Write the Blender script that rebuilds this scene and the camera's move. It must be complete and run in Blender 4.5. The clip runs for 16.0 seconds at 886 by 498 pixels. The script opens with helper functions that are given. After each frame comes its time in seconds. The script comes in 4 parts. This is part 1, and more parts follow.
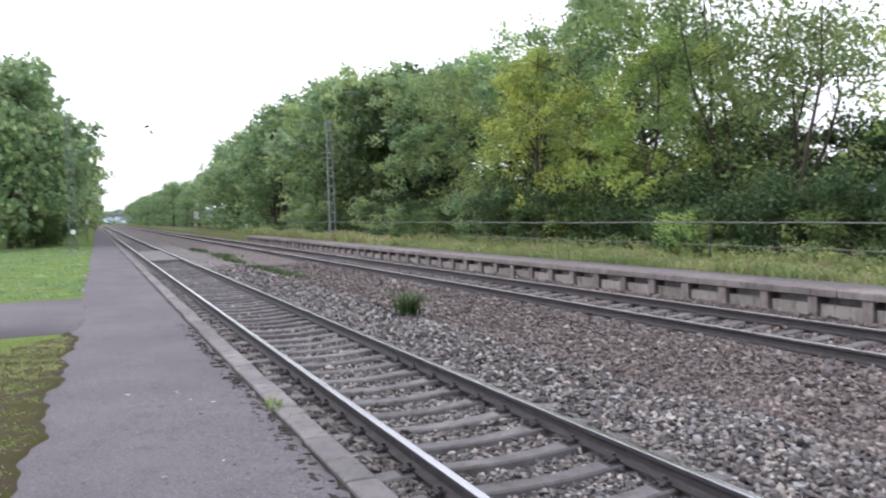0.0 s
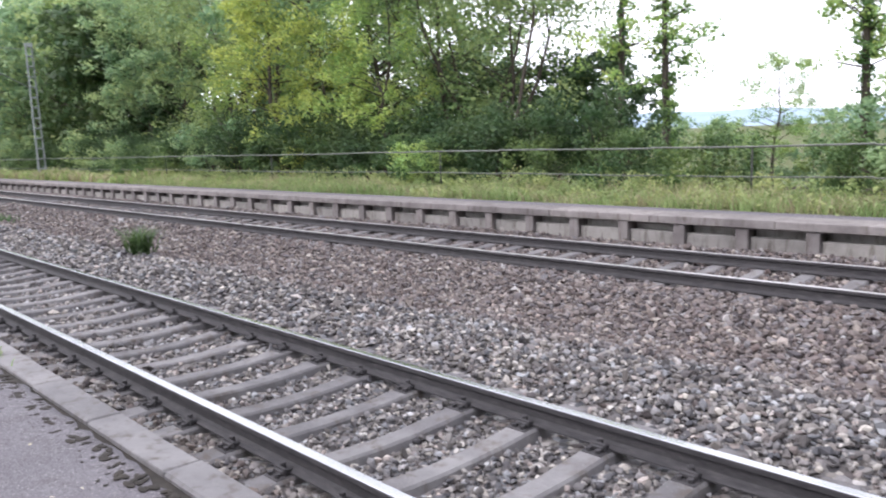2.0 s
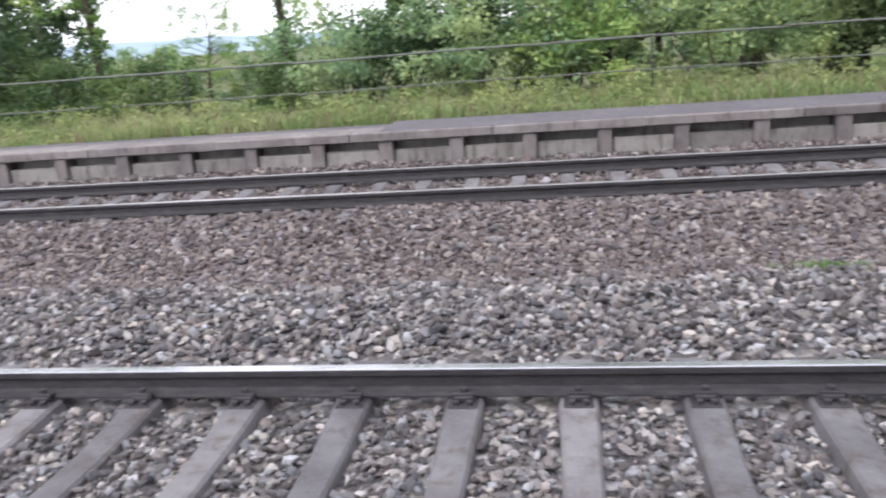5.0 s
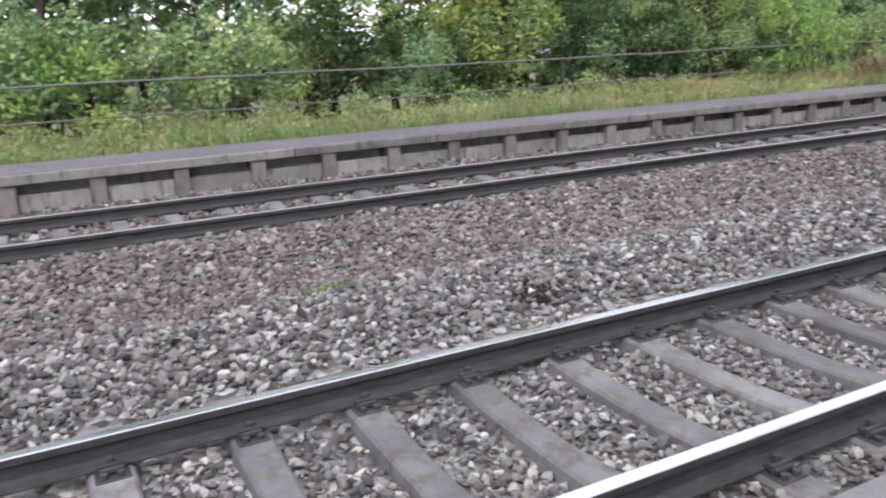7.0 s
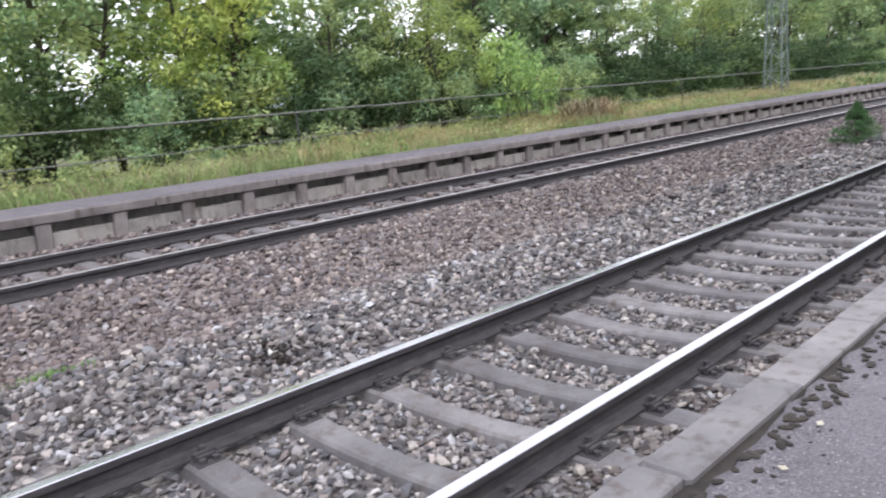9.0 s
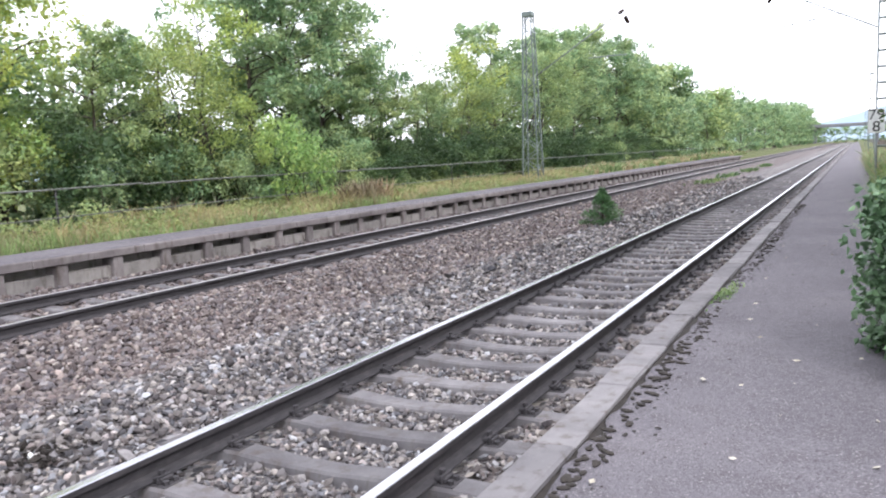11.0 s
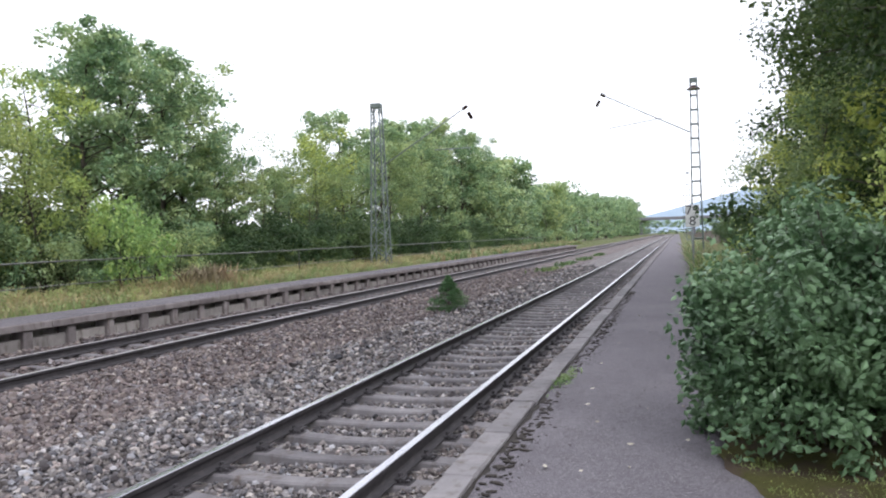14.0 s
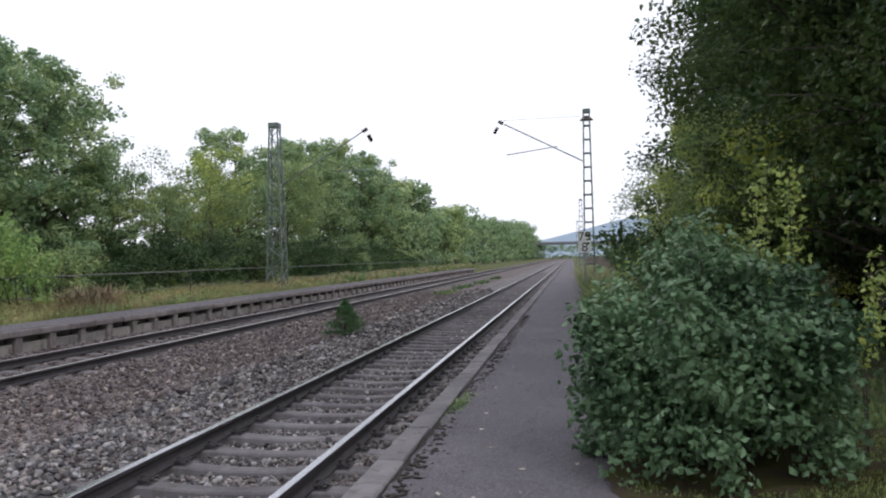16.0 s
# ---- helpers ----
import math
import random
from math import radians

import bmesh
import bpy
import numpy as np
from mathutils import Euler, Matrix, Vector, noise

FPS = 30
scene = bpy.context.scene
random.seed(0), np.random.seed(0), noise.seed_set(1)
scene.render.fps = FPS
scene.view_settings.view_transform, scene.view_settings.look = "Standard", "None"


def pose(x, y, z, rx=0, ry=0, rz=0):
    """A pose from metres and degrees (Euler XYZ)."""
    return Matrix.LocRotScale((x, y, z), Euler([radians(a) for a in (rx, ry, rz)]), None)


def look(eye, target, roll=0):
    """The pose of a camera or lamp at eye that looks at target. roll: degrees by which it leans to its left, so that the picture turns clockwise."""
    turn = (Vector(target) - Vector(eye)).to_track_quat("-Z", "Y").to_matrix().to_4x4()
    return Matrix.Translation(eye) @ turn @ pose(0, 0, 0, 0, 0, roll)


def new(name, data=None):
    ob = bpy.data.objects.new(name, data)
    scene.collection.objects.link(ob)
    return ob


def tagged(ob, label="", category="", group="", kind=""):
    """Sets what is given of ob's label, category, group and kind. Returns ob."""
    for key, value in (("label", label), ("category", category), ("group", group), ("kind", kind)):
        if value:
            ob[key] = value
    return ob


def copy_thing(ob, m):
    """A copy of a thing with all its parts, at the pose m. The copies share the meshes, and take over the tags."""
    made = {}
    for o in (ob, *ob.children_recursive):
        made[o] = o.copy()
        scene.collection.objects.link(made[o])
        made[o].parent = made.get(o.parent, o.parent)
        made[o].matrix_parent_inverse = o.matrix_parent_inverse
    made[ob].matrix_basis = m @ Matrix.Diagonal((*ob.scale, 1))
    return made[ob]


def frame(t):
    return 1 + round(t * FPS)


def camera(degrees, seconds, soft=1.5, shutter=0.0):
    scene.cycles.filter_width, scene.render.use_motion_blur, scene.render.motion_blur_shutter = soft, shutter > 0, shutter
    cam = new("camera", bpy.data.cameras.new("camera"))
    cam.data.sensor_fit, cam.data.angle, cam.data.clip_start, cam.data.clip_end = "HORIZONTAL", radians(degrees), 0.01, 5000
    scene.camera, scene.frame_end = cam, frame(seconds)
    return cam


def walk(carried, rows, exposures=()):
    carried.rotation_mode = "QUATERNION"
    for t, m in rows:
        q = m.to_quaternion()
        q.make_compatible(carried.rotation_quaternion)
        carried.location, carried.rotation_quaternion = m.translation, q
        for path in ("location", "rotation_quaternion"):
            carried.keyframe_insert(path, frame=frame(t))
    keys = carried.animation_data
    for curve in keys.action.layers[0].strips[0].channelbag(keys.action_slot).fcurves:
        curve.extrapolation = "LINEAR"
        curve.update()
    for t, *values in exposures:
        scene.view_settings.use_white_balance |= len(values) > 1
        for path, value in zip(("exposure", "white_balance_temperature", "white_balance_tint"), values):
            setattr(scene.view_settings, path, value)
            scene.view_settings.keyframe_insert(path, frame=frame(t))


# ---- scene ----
# Axes: x runs along the railway, y across it towards the far platform, z = 0 is the top of the near track's rails.
cam = camera(59.2, 16.0, soft=2.0, shutter=0.35)
PATH = [
    (0, (0.211, -2.234, 1.867), (-1.613, -1.419, 1.769), -1.8),
    (0.5, (0.21, -2.27, 1.83), (-1.531, -1.296, 1.677), -1.8),
    (1, (0.239, -2.304, 1.813), (-1.405, -1.185, 1.603), -2.3),
    (1.5, (0.262, -2.331, 1.797), (-1.289, -1.098, 1.528), -2.3),
    (2, (0.301, -2.339, 1.784), (-1.147, -0.989, 1.496), -2.3),
    (2.5, (0.31, -2.338, 1.774), (-1.04, -0.902, 1.437), -2.9),
    (3, (0.342, -2.334, 1.758), (-0.877, -0.791, 1.391), -2.8),
    (3.5, (0.359, -2.34, 1.741), (-0.652, -0.669, 1.309), -2.6),
    (4, (0.409, -2.321, 1.725), (-0.356, -0.528, 1.28), -3.2),
    (4.5, (0.478, -2.285, 1.713), (-0.082, -0.429, 1.22), -3.7),
    (5, (0.566, -2.232, 1.687), (0.249, -0.33, 1.154), -4.5),
    (5.2, (0.597, -2.224, 1.687), (0.398, -0.306, 1.156), -4.6),
    (7.3, (0.524, -2.029, 1.534), (1.507, -0.352, 1.063), -3.1),
    (7.5, (0.553, -2.04, 1.525), (1.591, -0.396, 1.057), -3.5),
    (8, (0.604, -2.042, 1.54), (1.783, -0.496, 1.072), -4.1),
    (8.5, (0.661, -2.052, 1.55), (1.943, -0.582, 1.109), -4.5),
    (9, (0.708, -2.068, 1.564), (2.097, -0.684, 1.17), -4.3),
    (9.5, (0.716, -2.089, 1.575), (2.228, -0.837, 1.194), -4.1),
    (10, (0.693, -2.09, 1.592), (2.328, -0.983, 1.275), -4.2),
    (10.2, (0.667, -2.089, 1.601), (2.336, -1.026, 1.306), -3.8),
    (12.3, (0.577, -2.037, 1.594), (2.407, -1.241, 1.452), -2.4),
    (12.5, (0.618, -2.042, 1.596), (2.461, -1.273, 1.472), -2.3),
    (13, (0.63, -2.055, 1.596), (2.499, -1.348, 1.513), -2.2),
    (13.5, (0.634, -2.069, 1.608), (2.527, -1.424, 1.56), -2.0),
    (14, (0.631, -2.08, 1.619), (2.545, -1.501, 1.592), -1.9),
    (14.5, (0.63, -2.089, 1.629), (2.561, -1.569, 1.614), -1.8),
    (15, (0.643, -2.098, 1.632), (2.589, -1.639, 1.627), -1.3),
    (15.5, (0.64, -2.108, 1.643), (2.6, -1.711, 1.655), -1.2),
    (16, (0.651, -2.101, 1.646), (2.624, -1.775, 1.669), -1.2),
]
walk(cam, [(t, look(eye, target, roll)) for t, eye, target, roll in PATH],
     exposures=[(0, 0.73, 6150, 14), (1, 1.11, 6150, 14), (2, 1.14, 6150, 14), (4.5, 1.02, 6150, 14), (7.5, 1.04, 6150, 14), (9, 1.12, 6150, 14), (12.5, 1.32, 6150, 14), (13, 1.17, 6150, 14), (14, 0.75, 6150, 14), (15, 0.40, 6150, 14), (16, 0.05, 6150, 14)])

# ---- world, sun ----
SUN_ELEVATION, SUN_TURN = radians(48), radians(205)
world = bpy.data.worlds.new("overcast_sky")
scene.world = world
world.use_nodes = True
wn, wl = world.node_tree.nodes, world.node_tree.links
wn.clear()
sky = wn.new("ShaderNodeTexSky")
sky.sky_type, sky.sun_disc = "NISHITA", False
sky.sun_elevation, sky.sun_rotation = SUN_ELEVATION, SUN_TURN
sky.dust_density, sky.air_density = 4.0, 1.0
cloud = wn.new("ShaderNodeMix")
cloud.data_type = "RGBA"
cloud.inputs[0].default_value = 0.88
cloud.inputs[7].default_value = (11.5, 11.6, 11.9, 1)
back = wn.new("ShaderNodeBackground")
back.inputs[1].default_value = 0.1
wout = wn.new("ShaderNodeOutputWorld")
wl.new(sky.outputs[0], cloud.inputs[6])
wl.new(cloud.outputs[2], back.inputs[0])
wl.new(back.outputs[0], wout.inputs[0])

sun = new("sun", bpy.data.lights.new("sun", "SUN"))
sun.data.energy, sun.data.angle, sun.data.color = 0.9, radians(25), (1.0, 0.98, 0.95)
to_sun = Vector((math.sin(SUN_TURN) * math.cos(SUN_ELEVATION), math.cos(SUN_TURN) * math.cos(SUN_ELEVATION), math.sin(SUN_ELEVATION)))
sun.matrix_world = look(to_sun * 50, (0, 0, 0))


# ---- materials ----
class Shade:
    """A node material with a Principled surface, built step by step."""

    def __init__(self, name, rough=0.8, metal=0.0, spec=0.4):
        self.m = bpy.data.materials.new(name)
        self.m.use_nodes = True
        self.t = self.m.node_tree
        self.bsdf = self.t.nodes["Principled BSDF"]
        self.out = self.t.nodes["Material Output"]
        self.bsdf.inputs["Roughness"].default_value = rough
        self.bsdf.inputs["Metallic"].default_value = metal
        self.bsdf.inputs["Specular IOR Level"].default_value = spec
        self.geo = self.add("ShaderNodeNewGeometry")
        self.tex = self.add("ShaderNodeTexCoord")
        self.info = self.add("ShaderNodeObjectInfo")

    def add(self, kind):
        return self.t.nodes.new(kind)

    def link(self, a, b):
        self.t.links.new(a, b)

    def where(self, local=False, scale=(1, 1, 1)):
        mp = self.add("ShaderNodeMapping")
        mp.inputs["Scale"].default_value = scale
        self.link(self.tex.outputs["Object"] if local else self.geo.outputs["Position"], mp.inputs[0])
        return mp.outputs[0]

    def noise(self, scale, detail=4.0, rough=0.6, at=None):
        n = self.add("ShaderNodeTexNoise")
        n.inputs["Scale"].default_value, n.inputs["Detail"].default_value, n.inputs["Roughness"].default_value = scale, detail, rough
        self.link(at or self.where(), n.inputs["Vector"])
        return n.outputs["Fac"]

    def cells(self, scale, what="Distance", feature="F1", at=None):
        v = self.add("ShaderNodeTexVoronoi")
        v.feature = feature
        v.inputs["Scale"].default_value = scale
        self.link(at or self.where(), v.inputs["Vector"])
        return v.outputs[what]

    def ramp(self, value, stops):
        r = self.add("ShaderNodeValToRGB")
        e = r.color_ramp.elements
        while len(e) < len(stops):
            e.new(0.5)
        for k, (p, c) in zip(e, stops):
            k.position, k.color = p, (*c, 1) if len(c) == 3 else c
        self.link(value, r.inputs[0])
        return r.outputs[0]

    def mask(self, value, lo, hi):
        n = self.add("ShaderNodeMapRange")
        n.inputs[1].default_value, n.inputs[2].default_value = lo, hi
        self.link(value, n.inputs[0])
        return n.outputs[0]

    def mix(self, f, a, b, how="MIX"):
        n = self.add("ShaderNodeMix")
        n.data_type, n.blend_type = "RGBA", how
        for v, s in ((f, 0), (a, 6), (b, 7)):
            if isinstance(v, (int, float)):
                n.inputs[s].default_value = v
            elif isinstance(v, tuple):
                n.inputs[s].default_value = (*v, 1)
            else:
                self.link(v, n.inputs[s])
        return n.outputs[2]

    def calc(self, how, a, b):
        n = self.add("ShaderNodeMath")
        n.operation = how
        for v, s in ((a, 0), (b, 1)):
            if isinstance(v, (int, float)):
                n.inputs[s].default_value = v
            else:
                self.link(v, n.inputs[s])
        return n.outputs[0]

    def axis(self, k):
        n = self.add("ShaderNodeSeparateXYZ")
        self.link(self.geo.outputs["Position"], n.inputs[0])
        return n.outputs[k]

    def colour(self, c):
        if isinstance(c, tuple):
            self.bsdf.inputs["Base Color"].default_value = (*c, 1)
        else:
            self.link(c, self.bsdf.inputs["Base Color"])
        return self

    def bump(self, h, strength=0.5, distance=0.01):
        n = self.add("ShaderNodeBump")
        n.inputs["Strength"].default_value, n.inputs["Distance"].default_value = strength, distance
        self.link(h, n.inputs["Height"])
        self.link(n.outputs[0], self.bsdf.inputs["Normal"])
        return self

    def rough(self, v):
        self.link(v, self.bsdf.inputs["Roughness"])
        return self


def leaf_material(name, a, b, c, sheen=0.45, through_light=0.4):
    """Leaves: a, b, c are the dull, the common and the bright colour; each leaf and each plant differs a little."""
    s = Shade(name, rough=sheen, spec=0.3)
    col = s.ramp(s.geo.outputs["Random Per Island"], [(0.0, a), (0.45, b), (0.85, b), (1.0, c)])
    patchy = s.noise(0.9, 3.0, 0.6)
    col = s.mix(s.mask(patchy, 0.45, 0.7), col, c)
    tint = s.ramp(s.info.outputs["Random"], [(0.0, (0.78, 0.85, 0.82)), (0.5, (1, 1, 1)), (1.0, (1.13, 1.06, 0.9))])
    col = s.mix(1.0, col, tint, "MULTIPLY")
    s.colour(col)
    tr = s.add("ShaderNodeBsdfTranslucent")
    s.link(col, tr.inputs[0])
    mx = s.add("ShaderNodeMixShader")
    mx.inputs[0].default_value = through_light
    s.link(s.bsdf.outputs[0], mx.inputs[1])
    s.link(tr.outputs[0], mx.inputs[2])
    s.link(mx.outputs[0], s.out.inputs[0])
    return s.m


LEAF_GREEN = leaf_material("leaf_green", (0.142, 0.216, 0.132), (0.236, 0.360, 0.188), (0.455, 0.535, 0.245))
LEAF_FRESH = leaf_material("leaf_fresh_green", (0.148, 0.243, 0.093), (0.276, 0.427, 0.139), (0.500, 0.590, 0.186))
LEAF_YELLOW = leaf_material("leaf_yellowing", (0.189, 0.257, 0.086), (0.306, 0.400, 0.122), (0.541, 0.603, 0.171))
LEAF_OLIVE = leaf_material("leaf_olive", (0.108, 0.162, 0.070), (0.195, 0.275, 0.105), (0.345, 0.405, 0.150))
# These two dark greens also carry the shade low under the trees.
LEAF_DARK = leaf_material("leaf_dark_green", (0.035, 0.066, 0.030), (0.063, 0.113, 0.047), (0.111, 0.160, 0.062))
LEAF_SHADED_DULL = leaf_material("leaf_shaded_dull", (0.045, 0.083, 0.040), (0.085, 0.149, 0.060), (0.190, 0.259, 0.090))
# The bright colour here paints the shrub's pale highlights onto some leaves.
LEAF_BLUE = leaf_material("leaf_blue_green", (0.036, 0.068, 0.033), (0.085, 0.152, 0.074), (0.235, 0.352, 0.185), sheen=0.3, through_light=0.2)
# Leaves of the near wood: its deep shade is put into their dark colour.
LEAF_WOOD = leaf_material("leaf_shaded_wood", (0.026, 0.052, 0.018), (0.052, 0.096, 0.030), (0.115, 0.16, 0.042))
LEAF_IVY = leaf_material("leaf_ivy", (0.060, 0.118, 0.044), (0.115, 0.215, 0.072), (0.22, 0.34, 0.11), sheen=0.35)
LEAF_SPRUCE = leaf_material("needle_green", (0.040, 0.088, 0.042), (0.062, 0.140, 0.058), (0.105, 0.205, 0.08), through_light=0.1)
GRASS_BLADE = leaf_material("grass_blade", (0.145, 0.214, 0.089), (0.239, 0.335, 0.137), (0.378, 0.440, 0.215), sheen=0.6)
LEAF_VERGE = leaf_material("leaf_verge_herbs", (0.150, 0.205, 0.095), (0.245, 0.325, 0.135), (0.42, 0.455, 0.2))
STALK = leaf_material("dead_stalk", (0.19, 0.14, 0.095), (0.28, 0.215, 0.15), (0.38, 0.3, 0.2), sheen=0.8, through_light=0.1)
GRASS_DRY = leaf_material("dry_grass", (0.243, 0.217, 0.127), (0.353, 0.309, 0.184), (0.463, 0.389, 0.254), sheen=0.7)



def make_bark():
    s = Shade("bark", rough=0.9)
    at = s.where(scale=(1, 1, 0.25))
    n = s.noise(14, 5, 0.7, at)
    s.colour(s.ramp(n, [(0.3, (0.035, 0.028, 0.022)), (0.6, (0.085, 0.07, 0.055)), (0.8, (0.12, 0.12, 0.09))]))
    return s.bump(n, 0.8, 0.03).m


def make_asphalt():
    s = Shade("worn_asphalt", rough=0.9, spec=0.25)
    big, mid, fine, grain = s.noise(0.6, 4), s.noise(5, 5, 0.7), s.noise(95, 3, 0.75), s.noise(34, 4, 0.8)
    col = s.ramp(big, [(0.3, (0.102, 0.093, 0.105)), (0.55, (0.133, 0.122, 0.136)), (0.75, (0.157, 0.143, 0.156))])
    col = s.mix(s.mask(mid, 0.5, 0.75), col, (0.094, 0.084, 0.091))
    col = s.mix(s.mask(grain, 0.55, 0.7), col, (0.198, 0.184, 0.194))
    col = s.mix(s.mask(grain, 0.45, 0.32), col, (0.063, 0.056, 0.060))
    col = s.mix(s.mask(fine, 0.56, 0.7), col, (0.281, 0.264, 0.272))
    col = s.mix(s.mask(fine, 0.44, 0.3), col, (0.041, 0.037, 0.040))
    grit = s.cells(38, "Distance")
    col = s.mix(s.calc("MULTIPLY", s.mask(grit, 0.22, 0.12), s.mask(mid, 0.38, 0.55)), col, (0.312, 0.295, 0.300))
    s.colour(col)
    return s.bump(s.calc("ADD", s.calc("ADD", fine, grain), s.calc("MULTIPLY", mid, 1.5)), 0.7, 0.007).m


def make_concrete(name, dark, mid, light, dirt=(0.09, 0.075, 0.065)):
    s = Shade(name, rough=0.88, spec=0.3)
    big, fine = s.noise(2.3, 5, 0.65), s.noise(55, 4, 0.7)
    streak = s.noise(6, 4, 0.6, s.where(scale=(1.6, 1.6, 0.35)))
    col = s.ramp(big, [(0.28, dark), (0.5, mid), (0.75, light)])
    col = s.mix(s.mask(streak, 0.52, 0.75), col, dirt)
    col = s.mix(s.mask(fine, 0.58, 0.75), col, light)
    tint = s.ramp(s.info.outputs["Random"], [(0.0, (0.8, 0.78, 0.78)), (1.0, (1.15, 1.12, 1.1))])
    col = s.mix(1.0, col, tint, "MULTIPLY")
    s.colour(col)
    return s.bump(s.calc("ADD", fine, big), 0.45, 0.006).m


def make_rust_steel():
    s = Shade("rusty_rail_side", rough=0.75, spec=0.35)
    n = s.noise(25, 5, 0.7, s.where(scale=(0.3, 1, 1)))
    s.colour(s.ramp(n, [(0.3, (0.028, 0.026, 0.029)), (0.55, (0.049, 0.045, 0.048)), (0.8, (0.084, 0.074, 0.075))]))
    return s.bump(n, 0.4, 0.003).m


def make_rail_top(name, colour, r):
    s = Shade(name, rough=r, metal=1.0)
    n = s.noise(30, 4, 0.6, s.where(scale=(0.05, 3, 1)))
    s.colour(s.ramp(n, [(0.3, tuple(0.8 * c for c in colour)), (0.7, colour)]))
    return s.rough(s.mask(n, -0.6, 2.4) if r > 0.3 else s.mask(n, -0.2, 3.0)).m


def make_ballast(name, stone_scale):
    """Crushed stone: pale grey on the near shoulder, brown with brake dust towards the far track."""
    s = Shade(name, rough=0.9, spec=0.25)
    rnd = s.geo.outputs["Random Per Island"]
    if stone_scale:
        v = s.add("ShaderNodeTexVoronoi")
        v.inputs["Scale"].default_value = stone_scale
        s.link(s.where(), v.inputs["Vector"])
        sep = s.add("ShaderNodeSeparateColor")
        s.link(v.outputs["Color"], sep.inputs[0])
        rnd = sep.outputs[0]
    grey = s.ramp(rnd, [(0.0, (0.060, 0.056, 0.060)), (0.4, (0.130, 0.121, 0.123)), (0.72, (0.222, 0.209, 0.208)), (0.88, (0.318, 0.301, 0.297)), (1.0, (0.455, 0.433, 0.42))])
    brown = s.ramp(rnd, [(0.0, (0.070, 0.058, 0.059)), (0.4, (0.136, 0.115, 0.114)), (0.78, (0.192, 0.167, 0.163)), (0.93, (0.27, 0.243, 0.232)), (1.0, (0.38, 0.35, 0.33))])
    rust = s.ramp(rnd, [(0.0, (0.072, 0.061, 0.061)), (0.6, (0.144, 0.128, 0.122)), (1.0, (0.271, 0.255, 0.244))])
    wob = s.calc("MULTIPLY", s.calc("SUBTRACT", s.noise(1.1, 4, 0.65), 0.5), 1.1)
    y = s.calc("ADD", s.axis(1), wob)
    col = s.mix(s.mask(y, 3.0, 3.35), grey, brown)
    col = s.mix(s.mask(y, 0.05, -0.35), col, rust)
    other = s.calc("FRACT", s.calc("MULTIPLY", rnd, 37.7), 0.0)
    col = s.mix(1.0, col, s.ramp(other, [(0.0, (1.03, 1.02, 1.0)), (0.3, (1.08, 1.03, 0.95)), (0.5, (1.0, 1.0, 1.02)), (0.72, (0.9, 0.97, 1.05)), (0.88, (1.1, 0.98, 0.92)), (1.0, (0.7, 0.72, 0.76))]), "MULTIPLY")
    fine = s.noise(60, 3, 0.7)
    col = s.mix(s.calc("MULTIPLY", s.mask(fine, 0.45, 0.7), 0.35), col, (0.086, 0.076, 0.072))
    s.colour(col)
    if stone_scale:
        s.bump(s.calc("MULTIPLY", v.outputs["Distance"], -1.0), 1.0, 0.05)
    else:
        s.bump(fine, 0.4, 0.004)
    return s.m


def make_ground():
    """Soil under grass: lawn, moss at the platform's edge, duff under the trees."""
    s = Shade("grassy_soil", rough=0.95, spec=0.15)
    big, mid, fine = s.noise(0.35, 4), s.noise(3, 5, 0.7), s.noise(45, 4, 0.75)
    col = s.ramp(fine, [(0.25, (0.056, 0.090, 0.024)), (0.5, (0.125, 0.198, 0.042)), (0.75, (0.213, 0.282, 0.072))])
    col = s.mix(s.mask(mid, 0.52, 0.72), col, (0.163, 0.156, 0.060))
    col = s.mix(s.mask(big, 0.6, 0.75), col, (0.125, 0.102, 0.060))
    wob = s.calc("MULTIPLY", s.calc("SUBTRACT", mid, 0.5), 2.0)
    x, y = s.calc("ADD", s.axis(0), wob), s.calc("ADD", s.axis(1), wob)
    meadow = s.ramp(fine, [(0.25, (0.050, 0.058, 0.026)), (0.5, (0.095, 0.108, 0.044)), (0.75, (0.150, 0.152, 0.070))])
    col = s.mix(s.calc("MAXIMUM", s.mask(x, -14.0, -12.0), s.mask(y, 0.0, 2.0)), col, meadow)
    duff = s.ramp(fine, [(0.25, (0.022, 0.017, 0.012)), (0.5, (0.048, 0.038, 0.026)), (0.75, (0.085, 0.066, 0.045))])
    near_wood = s.calc("MULTIPLY", s.mask(x, 8.0, 9.5), s.mask(y, -5.2, -6.2))
    belt = s.calc("MULTIPLY", s.mask(y, 12.0, 13.0), s.mask(y, 26.0, 23.0))
    col = s.mix(s.calc("MAXIMUM", near_wood, belt), col, duff)
    s.colour(col)
    return s.bump(s.calc("ADD", fine, mid), 0.8, 0.03).m


def make_moss():
    s = Shade("moss_and_dirt", rough=0.95, spec=0.15)
    mid, fine = s.noise(3.2, 5, 0.7), s.noise(60, 4, 0.75)
    col = s.ramp(fine, [(0.25, (0.027, 0.027, 0.011)), (0.5, (0.065, 0.064, 0.020)), (0.8, (0.128, 0.115, 0.040))])
    col = s.mix(s.mask(mid, 0.44, 0.6), col, (0.074, 0.055, 0.040))
    s.colour(col)
    return s.bump(s.calc("ADD", fine, mid), 0.9, 0.02).m


def make_paint(name, a, b, r=0.6, metal=0.0):
    s = Shade(name, rough=r, metal=metal)
    n = s.noise(9, 5, 0.7)
    s.colour(s.ramp(n, [(0.35, a), (0.65, b)]))
    return s.bump(n, 0.2, 0.002).m


